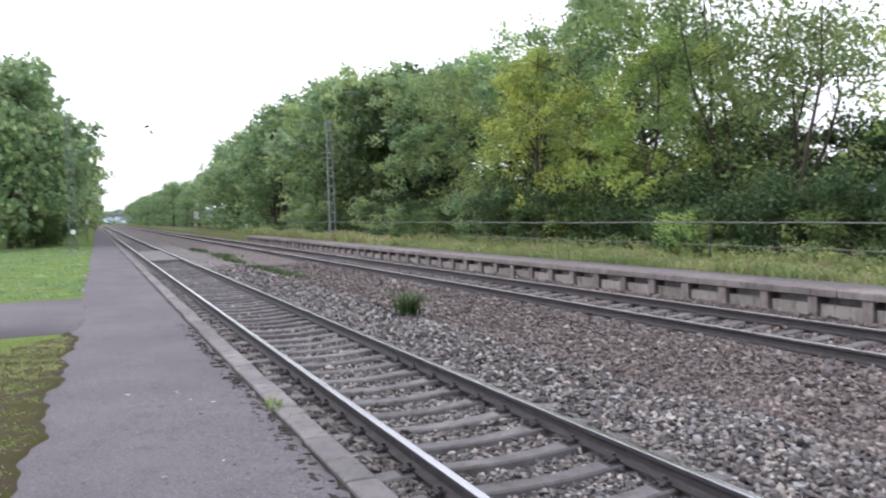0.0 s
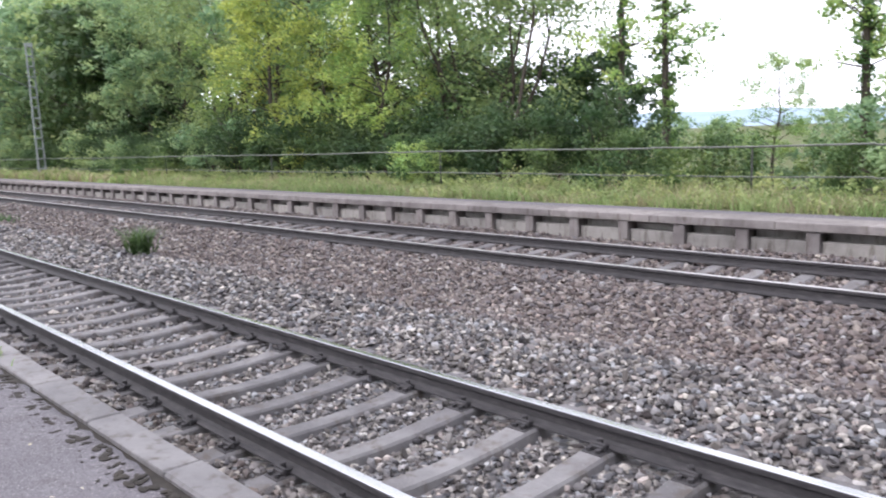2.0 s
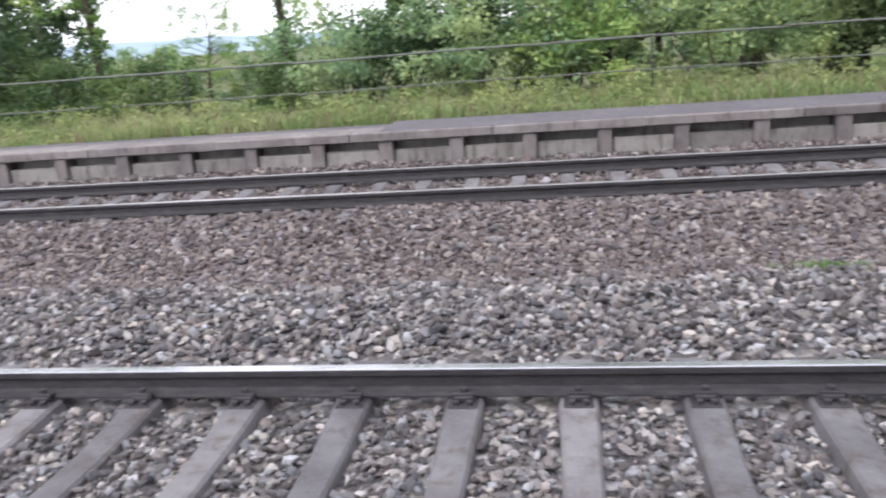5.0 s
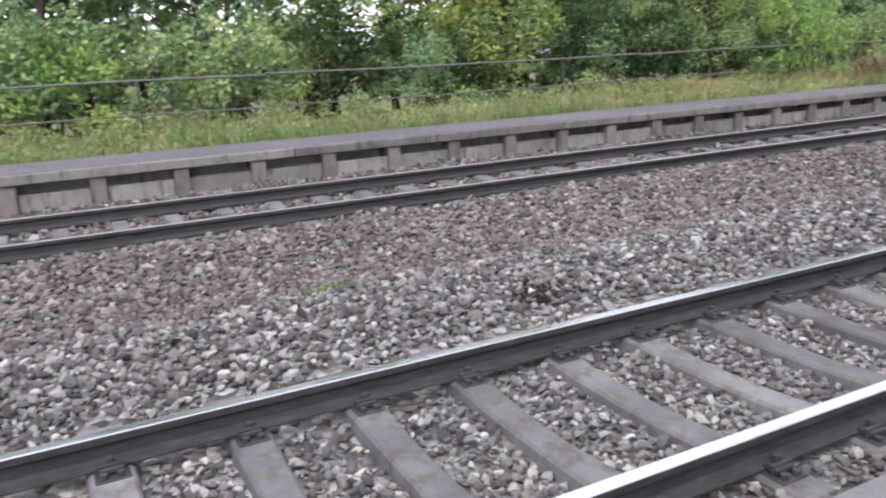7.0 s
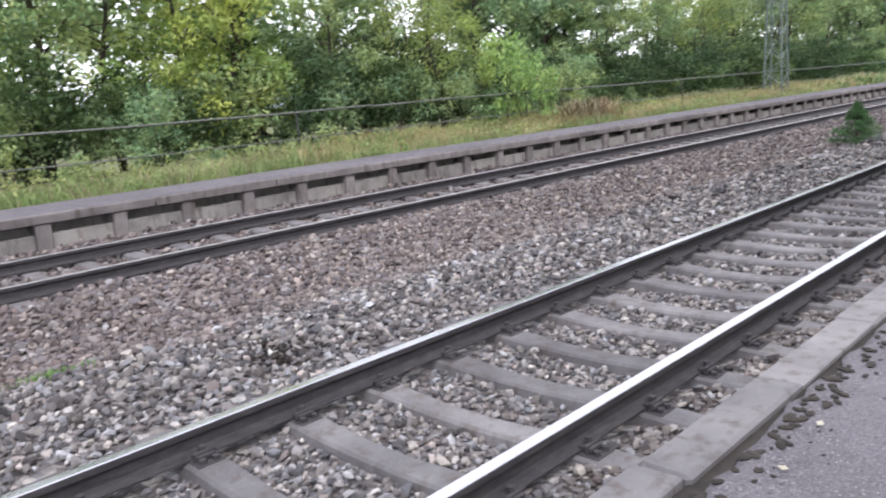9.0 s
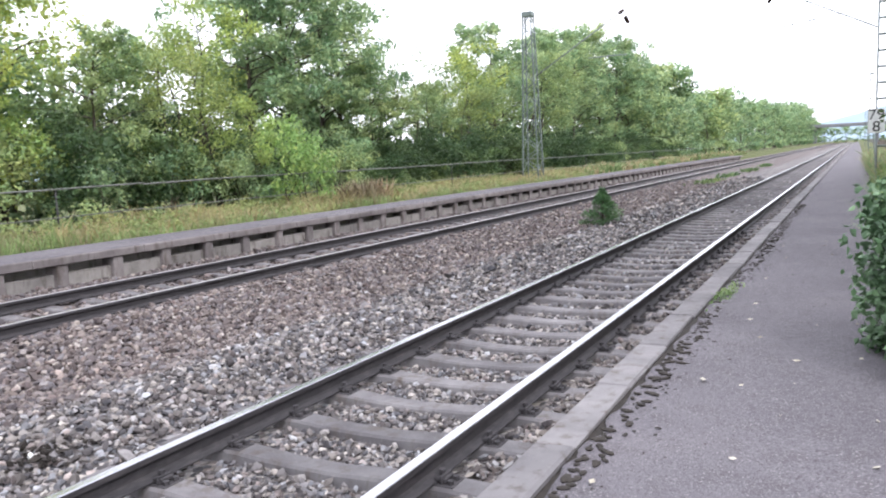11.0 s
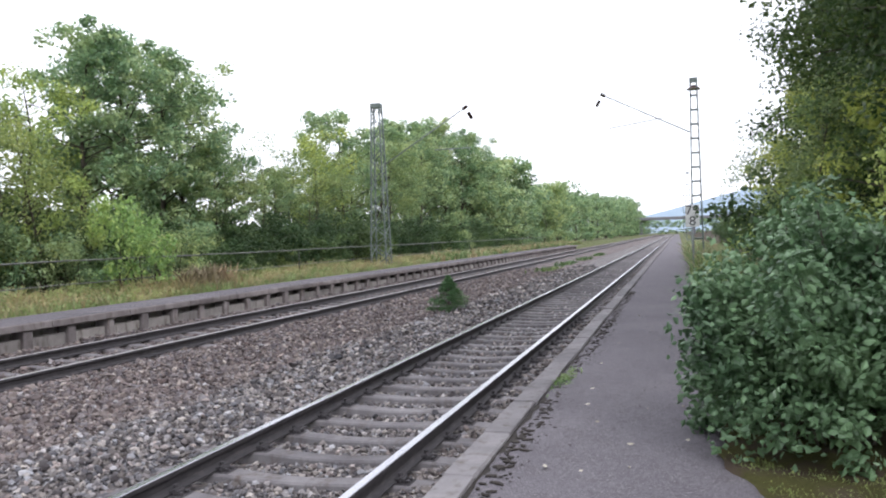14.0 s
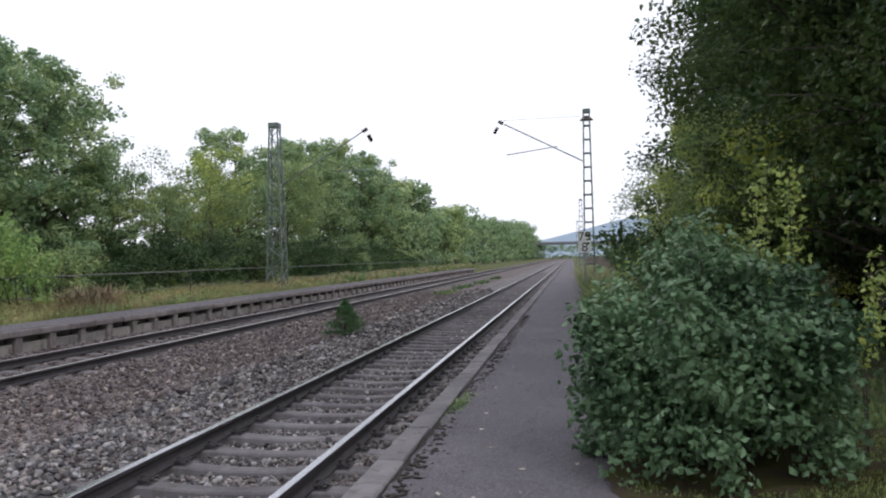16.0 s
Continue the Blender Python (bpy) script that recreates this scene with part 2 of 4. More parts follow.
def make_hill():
    s = Shade("hazy_wooded_hills", rough=1.0, spec=0.0)
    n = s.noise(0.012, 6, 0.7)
    # The haze of the distance is mixed into this blue-grey.
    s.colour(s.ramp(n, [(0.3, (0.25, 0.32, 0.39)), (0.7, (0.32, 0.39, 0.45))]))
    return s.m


BARK, ASPHALT, BALLAST_BED, STONE = make_bark(), make_asphalt(), make_ballast("ballast_bed", 17.0), make_ballast("crushed_stone", 0)
KERB = make_concrete("kerb_concrete", (0.131, 0.126, 0.132), (0.180, 0.174, 0.181), (0.229, 0.222, 0.226))
SLEEPER = make_concrete("sleeper_concrete", (0.094, 0.088, 0.094), (0.144, 0.139, 0.146), (0.217, 0.211, 0.216))
PLATFORM = make_concrete("platform_concrete", (0.129, 0.115, 0.116), (0.190, 0.173, 0.172), (0.258, 0.239, 0.236))
PANEL = make_concrete("panel_concrete", (0.175, 0.166, 0.158), (0.25, 0.238, 0.228), (0.33, 0.315, 0.3))
RUST, RAIL_TOP = make_rust_steel(), make_rail_top("polished_rail_head", (0.56, 0.555, 0.59), 0.28)
RAIL_DULL = make_rail_top("dull_rail_head", (0.55, 0.52, 0.53), 0.4)
GROUND, MOSS, HILL = make_ground(), make_moss(), make_hill()
GALV = make_paint("weathered_galvanised_steel", (0.17, 0.19, 0.19), (0.27, 0.29, 0.285), 0.6, 0.2)
GREEN_STEEL = make_paint("green_grey_painted_steel", (0.1, 0.13, 0.12), (0.19, 0.22, 0.2), 0.6)
PIPE = make_paint("old_grey_pipe", (0.088, 0.091, 0.083), (0.165, 0.165, 0.154), 0.6)
CERAMIC = make_paint("brown_glazed_ceramic", (0.035, 0.022, 0.018), (0.06, 0.035, 0.028), 0.25)
SIGN_WHITE, SIGN_BLACK = make_paint("white_enamel", (0.72, 0.72, 0.7), (0.82, 0.82, 0.8), 0.4), make_paint("black_enamel", (0.015, 0.015, 0.015), (0.03, 0.03, 0.03), 0.4)
SOIL = make_paint("black_crumbs", (0.018, 0.015, 0.013), (0.04, 0.033, 0.028), 0.95)
LITTER = make_paint("pale_dry_leaf", (0.3, 0.27, 0.2), (0.5, 0.47, 0.4), 0.8)
BRIDGE = make_concrete("bridge_concrete", (0.2, 0.21, 0.23), (0.28, 0.29, 0.31), (0.36, 0.37, 0.38))


# ---- mesh helpers ----
def raw_mesh(name, verts, faces, material, smooth=False):
    """A mesh from arrays of verts (n, 3) and faces (m, k), all faces with k corners."""
    verts, faces = np.asarray(verts, np.float32), np.asarray(faces, np.int32)
    me = bpy.data.meshes.new(name)
    me.vertices.add(len(verts))
    me.vertices.foreach_set("co", verts.ravel())
    me.loops.add(faces.size)
    me.loops.foreach_set("vertex_index", faces.ravel())
    me.polygons.add(len(faces))
    me.polygons.foreach_set("loop_start", np.arange(0, faces.size, faces.shape[1], dtype=np.int32))
    me.update(calc_edges=True)
    me.validate()
    me.polygons.foreach_set("use_smooth", np.full(len(faces), smooth))
    me.materials.append(material)
    return me


def link_part(name, me, parent=None, label=""):
    ob = new(name, me)
    ob.parent = parent
    if label:
        ob["label"] = label
    return ob


def part(name, bm, material, parent=None, label="", smooth=False):
    me = bpy.data.meshes.new(name)
    bm.normal_update()
    bm.to_mesh(me)
    bm.free()
    for p in me.polygons:
        p.use_smooth = smooth
    me.materials.append(material)
    return link_part(name, me, parent, label)


def thing(name, label, category, group="", kind="", at=None):
    ob = new(name)
    ob.empty_display_size = 0.2
    if at is not None:
        ob.matrix_basis = at
    return tagged(ob, label, category, group, kind)


def add_box(bm, lo, hi, bevel=0.0):
    c, s = (Vector(lo) + Vector(hi)) / 2, Vector(hi) - Vector(lo)
    made = bmesh.ops.create_cube(bm, size=1, matrix=Matrix.Translation(c) @ Matrix.Diagonal((*s, 1)))
    if bevel:
        edges = list({e for v in made["verts"] for e in v.link_edges})
        bmesh.ops.bevel(bm, geom=edges, offset=bevel, segments=1, affect="EDGES")


def add_rod(bm, a, b, ra, rb=None, sides=8):
    a, b = Vector(a), Vector(b)
    turn = (b - a).to_track_quat("Z", "Y").to_matrix().to_4x4()
    bmesh.ops.create_cone(bm, cap_ends=True, segments=sides, radius1=ra, radius2=ra if rb is None else rb, depth=(b - a).length,
                          matrix=Matrix.Translation((a + b) / 2) @ turn)


def box_part(name, lo, hi, material, parent=None, label="", bevel=0.0):
    bm = bmesh.new()
    add_box(bm, lo, hi, bevel)
    return part(name, bm, material, parent, label)


def rod_part(name, a, b, r, material, parent=None, label="", rb=None, sides=8):
    bm = bmesh.new()
    add_rod(bm, a, b, r, rb, sides)
    return part(name, bm, material, parent, label, smooth=sides > 6)


def tube(points, radii, sides=7):
    """Verts and quads of a tapered tube along points."""
    pts, rings = [Vector(p) for p in points], []
    for k, p in enumerate(pts):
        d = (pts[min(k + 1, len(pts) - 1)] - pts[max(k - 1, 0)]).normalized()
        u = d.orthogonal().normalized()
        w = d.cross(u)
        rings.append([p + radii[k] * (math.cos(a) * u + math.sin(a) * w) for a in np.arange(sides) * 2 * math.pi / sides])
    verts = [tuple(v) for ring in rings for v in ring]
    faces = [(k * sides + j, k * sides + (j + 1) % sides, (k + 1) * sides + (j + 1) % sides, (k + 1) * sides + j) for k in range(len(pts) - 1) for j in range(sides)]
    return verts, faces


def many_tubes(tubes):
    verts, faces = [], []
    for v, f in tubes:
        n = len(verts)
        verts += v
        faces += [tuple(i + n for i in q) for q in f]
    return verts, faces


def unit(a):
    return a / np.maximum(np.linalg.norm(a, axis=1, keepdims=True), 1e-9)


def leaf_arrays(place, out, size, rng, slim=0.32, ragged=0.9, fold=0.12):
    """Folded rhombic leaves: place (n, 3), outward direction, length."""
    n = len(place)
    normal = unit(out + ragged * rng.normal(size=(n, 3)))
    along = unit(np.cross(normal, rng.normal(size=(n, 3))))
    side = np.cross(normal, along)
    s = size[:, None]
    verts = np.stack([place - along * s / 2, place + side * s * slim - normal * s * fold, place + along * s / 2, place - side * s * slim - normal * s * fold], 1).reshape(-1, 3)
    i = np.arange(n)[:, None] * 4
    return verts, np.concatenate([i + [0, 1, 2], i + [0, 2, 3]], 1).reshape(-1, 3)


def clump_leaves(centres, radii, per, size, rng, **more):
    """Leaves gathered round clump centres, thickest near the outside of each clump."""
    n = len(centres) * per
    d = unit(rng.normal(size=(n, 3)))
    r = np.repeat(radii, per)[:, None] * (0.25 + 0.85 * rng.random((n, 1)) ** 0.6)
    place = np.repeat(centres, per, 0) + d * r * [1, 1, 0.75]
    out = d + [0, 0, 0.55]
    return leaf_arrays(place, out, size * (0.65 + 0.7 * rng.random(n)), rng, **more)


def ballast_level(x, y):
    """The height of the stones' surface."""
    ys = [-0.6, -0.35, -0.1, 0.2, 0.75, 1.3, 1.7, 2.1, 2.45, 2.8, 3.2, 3.8, 4.7, 5.3, 5.9, 6.85, 7.7, 8.0, 8.4]
    zs = [-0.1, -0.15, -0.19, -0.215, -0.225, -0.215, -0.2, -0.15, -0.085, -0.06, -0.1, -0.19, -0.19, -0.13, -0.13, -0.175, -0.15, -0.05, 0.0]
    z = np.interp(y, ys, zs)
    return z + 0.018 * np.sin(1.7 * x + 2.1 * y) * np.sin(0.9 * x - 1.3 * y + 1) + 0.012 * np.sin(4.3 * x + 1.1) * np.sin(3.7 * y + 0.4 * x)


# ---- ground, ballast, platforms ----
def build_ground():
    """One sheet from horizon to horizon, with its step down to the track bed."""
    xs = np.concatenate([[-2600, -900, -400, -200], np.linspace(-120, 120, 161), [200, 400, 900, 2600]])
    ys = np.array([-2600, -900, -300, -120, -60, -40, -30, -24, -20, -17, -14, -12, -10, -8.5, -7, -6, -5, -4, -3.4, -2.9, -2.2, -2.0, -0.9, -0.6, 8.5, 8.9, 9.4, 10, 10.7, 11.4, 12.2, 13, 14, 16, 19, 23, 28, 40, 70, 150, 400, 900, 2600])
    zs = np.interp(ys, [-2600, -2.2, -2.0, -0.9, -0.6, 8.5, 8.9, 9.4, 10.5, 13, 16, 30, 70, 2600], [0.0, 0.0, -0.1, -0.25, -0.5, -0.5, 0.2, 0.36, 0.42, 0.42, 0.3, -1.0, -3.0, -3.0])
    gx, gy = np.meshgrid(xs, ys, indexing="ij")
    gz = np.broadcast_to(zs, gx.shape).copy()
    loose = (gy < -2.8) | (gy > 10)
    gz += np.where(loose & (abs(gx) < 130) & (abs(gy) < 60), 0.025 * np.sin(1.3 * gx + 0.7 * gy) * np.sin(0.8 * gy - 0.5 * gx), 0)
    nx, ny = gx.shape
    k = (np.arange(nx - 1)[:, None] * ny + np.arange(ny - 1)).ravel()
    faces = np.stack([k, k + ny, k + ny + 1, k + 1], 1)
    ob = new("ground", raw_mesh("ground", np.stack([gx, gy, gz], -1).reshape(-1, 3), faces, GROUND, True))
    tagged(ob, "grassy ground with bare soil patches beside the railway", "ground", kind="structure")


def build_ballast():
    xs = np.concatenate([np.arange(-400, -30, 3.0), np.arange(-30, 45, 0.25), np.arange(45, 400, 3.0)])
    ys = np.arange(-0.6, 8.51, 0.2)
    gx, gy = np.meshgrid(xs, ys, indexing="ij")
    gz = ballast_level(gx, gy) - np.where((gx > -30) & (gx < 45), 0.02, 0.0)
    nx, ny = gx.shape
    k = (np.arange(nx - 1)[:, None] * ny + np.arange(ny - 1)).ravel()
    ob = new("ballast_bed", raw_mesh("ballast_bed", np.stack([gx, gy, gz], -1).reshape(-1, 3), np.stack([k, k + ny, k + ny + 1, k + 1], 1), BALLAST_BED, True))
    tagged(ob, "bed of grey and brown crushed stone under both tracks", "ballast", kind="structure")


# the coarse stone: eight faces
OCTA = np.array([[.5, 0, 0], [-.5, 0, 0], [0, .5, 0], [0, -.5, 0], [0, 0, .5], [0, 0, -.5]])
OCTA_FACES = np.array([[0, 2, 4], [2, 1, 4], [1, 3, 4], [3, 0, 4], [2, 0, 5], [1, 2, 5], [3, 1, 5], [0, 3, 5]])


def stone_arrays(x, y, size, rng, base, faces):
    n = len(x)
    axes = size[:, None] * (0.55 + 0.55 * rng.random((n, 3))) * [1.1, 1.0, 0.72]
    v = base[None] * axes[:, None] * (1 + 0.28 * rng.normal(size=(n, len(base), 1)).clip(-1.6, 1.6))
    q = rng.normal(size=(n, 4)) * [1, 0.3, 0.3, 1]
    q /= np.linalg.norm(q, axis=1, keepdims=True)
    w, a, b, c = q.T
    m = np.stack([1 - 2 * (b * b + c * c), 2 * (a * b - w * c), 2 * (a * c + w * b), 2 * (a * b + w * c), 1 - 2 * (a * a + c * c), 2 * (b * c - w * a),
                  2 * (a * c - w * b), 2 * (b * c + w * a), 1 - 2 * (a * a + b * b)], -1).reshape(n, 3, 3)
    v = np.einsum("nij,nkj->nki", m, v)
    z = ballast_level(x, y) + size * (0.05 + 0.4 * rng.random(n) ** 2) - 0.012
    v += np.stack([x, y, z], -1)[:, None]
    return v.reshape(-1, 3), (np.arange(n)[:, None, None] * len(base) + faces).reshape(-1, 3)


def build_stones():
    bm = bmesh.new()
    bmesh.ops.create_icosphere(bm, subdivisions=1, radius=0.5)
    ico, ico_f = np.array([v.co[:] for v in bm.verts]), np.array([[v.index for v in f.verts] for f in bm.faces])
    bm.free()
    rng = np.random.default_rng(7)
    for x0, x1, y0, y1, gap, mean, base, faces in ((-6.0, 9.0, -0.56, 4.0, 0.041, 0.053, ico, ico_f), (-6.0, 9.0, 4.0, 8.35, 0.049, 0.066, ico, ico_f), (-13, -6.0, -0.56, 8.35, 0.058, 0.074, OCTA, OCTA_FACES), (9.0, 17, -0.56, 8.35, 0.058, 0.074, OCTA, OCTA_FACES), (-32, -13, -0.56, 8.35, 0.085, 0.095, OCTA, OCTA_FACES), (17, 42, -0.56, 8.35, 0.085, 0.095, OCTA, OCTA_FACES)):
        gx, gy = np.meshgrid(np.arange(x0, x1, gap), np.arange(y0, y1, gap), indexing="ij")
        x, y = (g.ravel() + gap * 0.75 * rng.uniform(-1, 1, g.size) for g in (gx, gy))
        off = abs((x + 0.3) % 0.6 - 0.3)
        keep = ~((off < 0.115) & (y > -0.56) & (y < 2.06)) & (y > -0.55) & (y < 8.37)
        keep &= ~((off < 0.1) & (y > 6.16) & (y < 7.7) & (rng.random(x.size) < 0.97))
        for rail_y in (0, 1.505, 6.1, 7.605):
            keep &= abs(y - rail_y) > 0.085
        keep &= (y < 6.0) | (rng.random(x.size) < 0.7)
        x, y = x[keep], y[keep]
        size = mean * np.exp(0.28 * rng.normal(size=x.size)).clip(0.5, 1.7)
        size *= np.where((y > 2.2) & (y < 3.3), 1.02, np.where((y > -0.5) & (y < 1.8), 0.86 if mean < 0.09 else 0.6, 0.95 if mean < 0.09 else 0.85))
        ob = new("ballast_stones", raw_mesh("ballast_stones", *stone_arrays(x, y, size, rng, base, faces), STONE))
        tagged(ob, "loose angular crushed stones, grey to rust brown", "gravel", kind="stuff")


def edge_line(x):
    """The ragged edge of the asphalt towards the grass."""
    base = np.interp(x, [-400, -70, -21, -13, -8, -4, 4, 7, 12, 20, 45, 400], [-2.3, -2.3, -2.56, -2.6, -2.76, -2.85, -2.75, -2.3, -2.5, -2.6, -2.4, -2.4])
    return base + 0.05 * np.sin(2.3 * x) + 0.04 * np.sin(5.1 * x + 1) + 0.02 * np.sin(13.7 * x)


def build_near_platform():
    rng = np.random.default_rng(3)
    xs = np.concatenate([np.arange(-400, -30, 4.0), np.arange(-30, 40, 0.12), np.arange(40, 400, 4.0)])
    kerb_side = -0.765 - 0.05 * rng.random(len(xs)) ** 2 - 0.03 * (1 + np.sin(1.3 * xs) * np.sin(3.1 * xs)) * rng.random(len(xs))
    far = edge_line(xs)
    rows = [np.stack([xs, kerb_side, np.full_like(xs, -0.1)], 1), np.stack([xs, kerb_side, np.full_like(xs, 0.03)], 1)]
    for f in (0.03, 0.25, 0.5, 0.75, 0.97):
        rows.append(np.stack([xs, kerb_side * (1 - f) + far * f, 0.035 + 0.006 * np.sin(0.8 * xs + 5 * f)], 1))
    rows += [np.stack([xs, far, np.full_like(xs, 0.022)], 1), np.stack([xs, far - 0.02, np.full_like(xs, -0.12)], 1)]
    n, k = len(xs), len(rows)
    verts = np.stack(rows, 1).reshape(-1, 3)
    i = (np.arange(n - 1)[:, None] * k + np.arange(k - 1)).ravel()
    ob = new("platform_paving", raw_mesh("platform_paving", verts, np.stack([i, i + 1, i + k + 1, i + k], 1), ASPHALT, True))
    tagged(ob, "worn mauve-grey asphalt surface of the low platform", "pavement", kind="structure")
    strip = box_part("dirt_joint", (-60, -0.98, -0.2), (60, -0.74, 0.012), SOIL)
    tagged(strip, "black dirt in the joint beside the kerb", "dirt", kind="structure")
    # the path that leaves the platform through the lawn
    ys = np.concatenate([[-2.5], np.arange(-2.7, -22, -0.2)])
    a = -20.6 + 0.05 * np.sin(4 * ys) + 0.1 * (ys + 2.5) * 0.1
    b = -14.3 + 0.07 * np.sin(3 * ys) + 0.45 * np.exp((ys + 2.5) * 2.5) + 0.05 * (ys + 2.5)
    rows = [np.stack([v, ys, np.full_like(ys, z)], 1) for v, z in ((a, -0.1), (a, 0.028), ((a + b) / 2, 0.036), (b, 0.028), (b, -0.1))]
    verts = np.stack(rows, 1).reshape(-1, 3)
    i = (np.arange(len(ys) - 1)[:, None] * 5 + np.arange(4)).ravel()
    ob = new("footpath", raw_mesh("footpath", verts, np.stack([i, i + 1, i + 6, i + 5], 1), ASPHALT, True))
    tagged(ob, "grey asphalt footpath crossing the lawn to the platform", "path", kind="structure")
    # moss and dirt strips beside the asphalt
    for x0, x1, depth in ((-14.0, -2.0, 1.7), (3.0, 12.0, 3.2)):
        xs = np.arange(x0, x1 + 0.01, 0.1)
        e = edge_line(xs)
        fade = np.sqrt(np.clip(np.minimum(xs - x0, x1 - xs) / 3.0, 0.003, 1))
        rows = [np.stack([xs, e + 0.03, np.full_like(xs, 0.012)], 1)]
        for f in (0.04, 0.2, 0.45, 0.7, 0.95, 1.0):
            z = 0.045 + 0.02 * np.sin(7 * xs + 9 * f) * np.sin(3 * xs - 4 * f)
            rows.append(np.stack([xs, e - f * depth * fade * (0.6 + 0.2 * np.sin(1.9 * xs) + 0.12 * np.sin(4.7 * xs + 1) + 0.08 * np.sin(11.3 * xs)), z if f < 1 else np.full_like(xs, -0.06)], 1))
        verts, k = np.stack(rows, 1).reshape(-1, 3), len(rows)
        i = (np.arange(len(xs) - 1)[:, None] * k + np.arange(k - 1)).ravel()
        ob = new("moss_verge", raw_mesh("moss_verge", verts, np.stack([i, i + 1, i + k + 1, i + k], 1), MOSS, True))
        tagged(ob, "mossy brown-green strip beside the asphalt", "moss", kind="structure")


def build_kerb():
    kerb = thing("platform_kerb", "pale grey concrete kerb stones edging the low platform", "kerb", kind="structure")
    rng = random.Random(5)
    meshes = []
    for _ in range(4):
        bm = bmesh.new()
        add_box(bm, (-0.575, -0.745, -0.3), (0.575, -0.52, 0.045), 0.012)
        for v in bm.verts:
            v.co += Vector((0, rng.uniform(-0.006, 0.006), rng.uniform(-0.005, 0.005)))
        me = bpy.data.meshes.new("kerb_stone")
        bm.to_mesh(me)
        bm.free()
        me.materials.append(KERB)
        meshes.append(me)
    for k in range(-75, 75):
        ob = link_part("kerb_stone", meshes[k % 4], kerb)
        ob.matrix_basis = pose(3.27 + 0.58 + 1.16 * k, rng.uniform(-0.008, 0.008), rng.uniform(-0.008, 0.006), 0, 0, rng.uniform(-0.25, 0.25))
    for x0, x1 in ((-400, 3.27 - 87.0), (3.27 + 87.0, 400)):
        box_part("far_kerb", (x0, -0.745, -0.3), (x1, -0.52, 0.045), KERB, kerb)


def build_far_platform():
    plat = thing("far_platform", "disused far platform with a ribbed concrete front", "platform", kind="structure")
    rng = random.Random(8)
    x0, x1 = -60.4, 84.6
    bm = bmesh.new()
    add_box(bm, (x0, 8.95, -0.45), (x1, 9.6, 0.4), 0.01)
    part("core", bm, ASPHALT, plat, "grey asphalt platform top")
    box_part("backing", (x0, 8.66, -0.4), (x1, 8.74, 0.31), PANEL, plat, "dark recess wall behind the panels")
    bm = bmesh.new()
    add_box(bm, (-2.0, 8.42, 0.41), (x1, 9.6, 0.437), 0.008)
    part("topping", bm, ASPHALT, plat, "dark asphalt laid over the platform edge")
    cop, post, panel = [], [], []
    for store, name, lo, hi, mat, bev in ((cop, "coping_slab", (0.003, 8.36, 0.3), (1.997, 9.0, 0.425), PLATFORM, 0.012), (post, "post", (-0.095, 8.39, -0.3), (0.095, 8.95, 0.307), PLATFORM, 0.012),
                                          (panel, "panel", (0.085, 8.47, -0.3), (0.915, 8.58, 0.165), PANEL, 0.02)):
        for _ in range(3):
            bm = bmesh.new()
            add_box(bm, lo, hi, bev)
            if name == "post":
                # sloping haunches under the coping
                for sx in (-1, 1):
                    a = [bm.verts.new((sx * hx, hy, hz)) for hy in (8.4, 8.6) for hx, hz in ((0.085, 0.262), (0.085, 0.303), (0.135, 0.303))]
                    for f in ((0, 1, 2), (5, 4, 3), (0, 2, 5, 3), (0, 3, 4, 1), (1, 4, 5, 2)):
                        bm.faces.new([a[j] for j in f])
            for v in bm.verts:
                v.co += Vector((rng.uniform(-0.004, 0.004), rng.uniform(-0.005, 0.005), rng.uniform(-0.004, 0.004)))
            bmesh.ops.recalc_face_normals(bm, faces=bm.faces[:])
            me = bpy.data.meshes.new(name)
            bm.to_mesh(me)
            bm.free()
            me.materials.append(mat)
            store.append(me)
    for k in range(-60, 85):
        ob = link_part("post", post[k % 3], plat)
        ob.location = (k + 0.1, rng.uniform(-0.008, 0.008), 0)
        ob = link_part("panel", panel[k % 3], plat)
        ob.location = (k + 0.1, rng.uniform(-0.012, 0.012), 0)
        if k % 2 == 0:
            ob = link_part("coping_slab", cop[k // 2 % 3], plat)
            ob.matrix_basis = pose(k - 0.4, rng.uniform(-0.004, 0.004), rng.uniform(-0.002, 0.002))


# ---- tracks ----
RAIL = [(-0.062, -0.15), (0.062, -0.15), (0.062, -0.14), (0.02, -0.126), (0.008, -0.112), (0.008, -0.056), (0.014, -0.046), (0.034, -0.038), (0.036, -0.012),
        (0.034, -0.004), (0.029, 0.0), (-0.029, 0.0), (-0.034, -0.004), (-0.036, -0.012), (-0.034, -0.038), (-0.014, -0.046), (-0.008, -0.056), (-0.008, -0.112), (-0.02, -0.126), (-0.062, -0.14)]


def bend(x):
    """The far track draws in towards the near one far off to the right."""
    return np.where(x > 60, -0.000028 * np.maximum(x - 60, 0) ** 2, 0.0)


def rail_mesh(top, far):
    n = len(RAIL)
    xs = np.concatenate([np.arange(-420, -40, 20.0), np.arange(-40, 41, 8.0), np.arange(60, 421, 20.0)])
    verts = [(x, y + (float(bend(x)) if far else 0), z) for x in xs for y, z in RAIL]
    faces = [(i * n + j, (i + 1) * n + j, (i + 1) * n + (j + 1) % n, i * n + (j + 1) % n) for i in range(len(xs) - 1) for j in range(n)]
    me = raw_mesh("rail", verts, faces, RUST)
    me.materials.append(top)
    idx = [1 if j in (9, 10, 11) else 0 for i in range(len(xs) - 1) for j in range(n)]
    me.polygons.foreach_set("material_index", idx)
    return me


def sleeper_mesh():
    """A prestressed concrete sleeper, waisted and lower in the middle."""
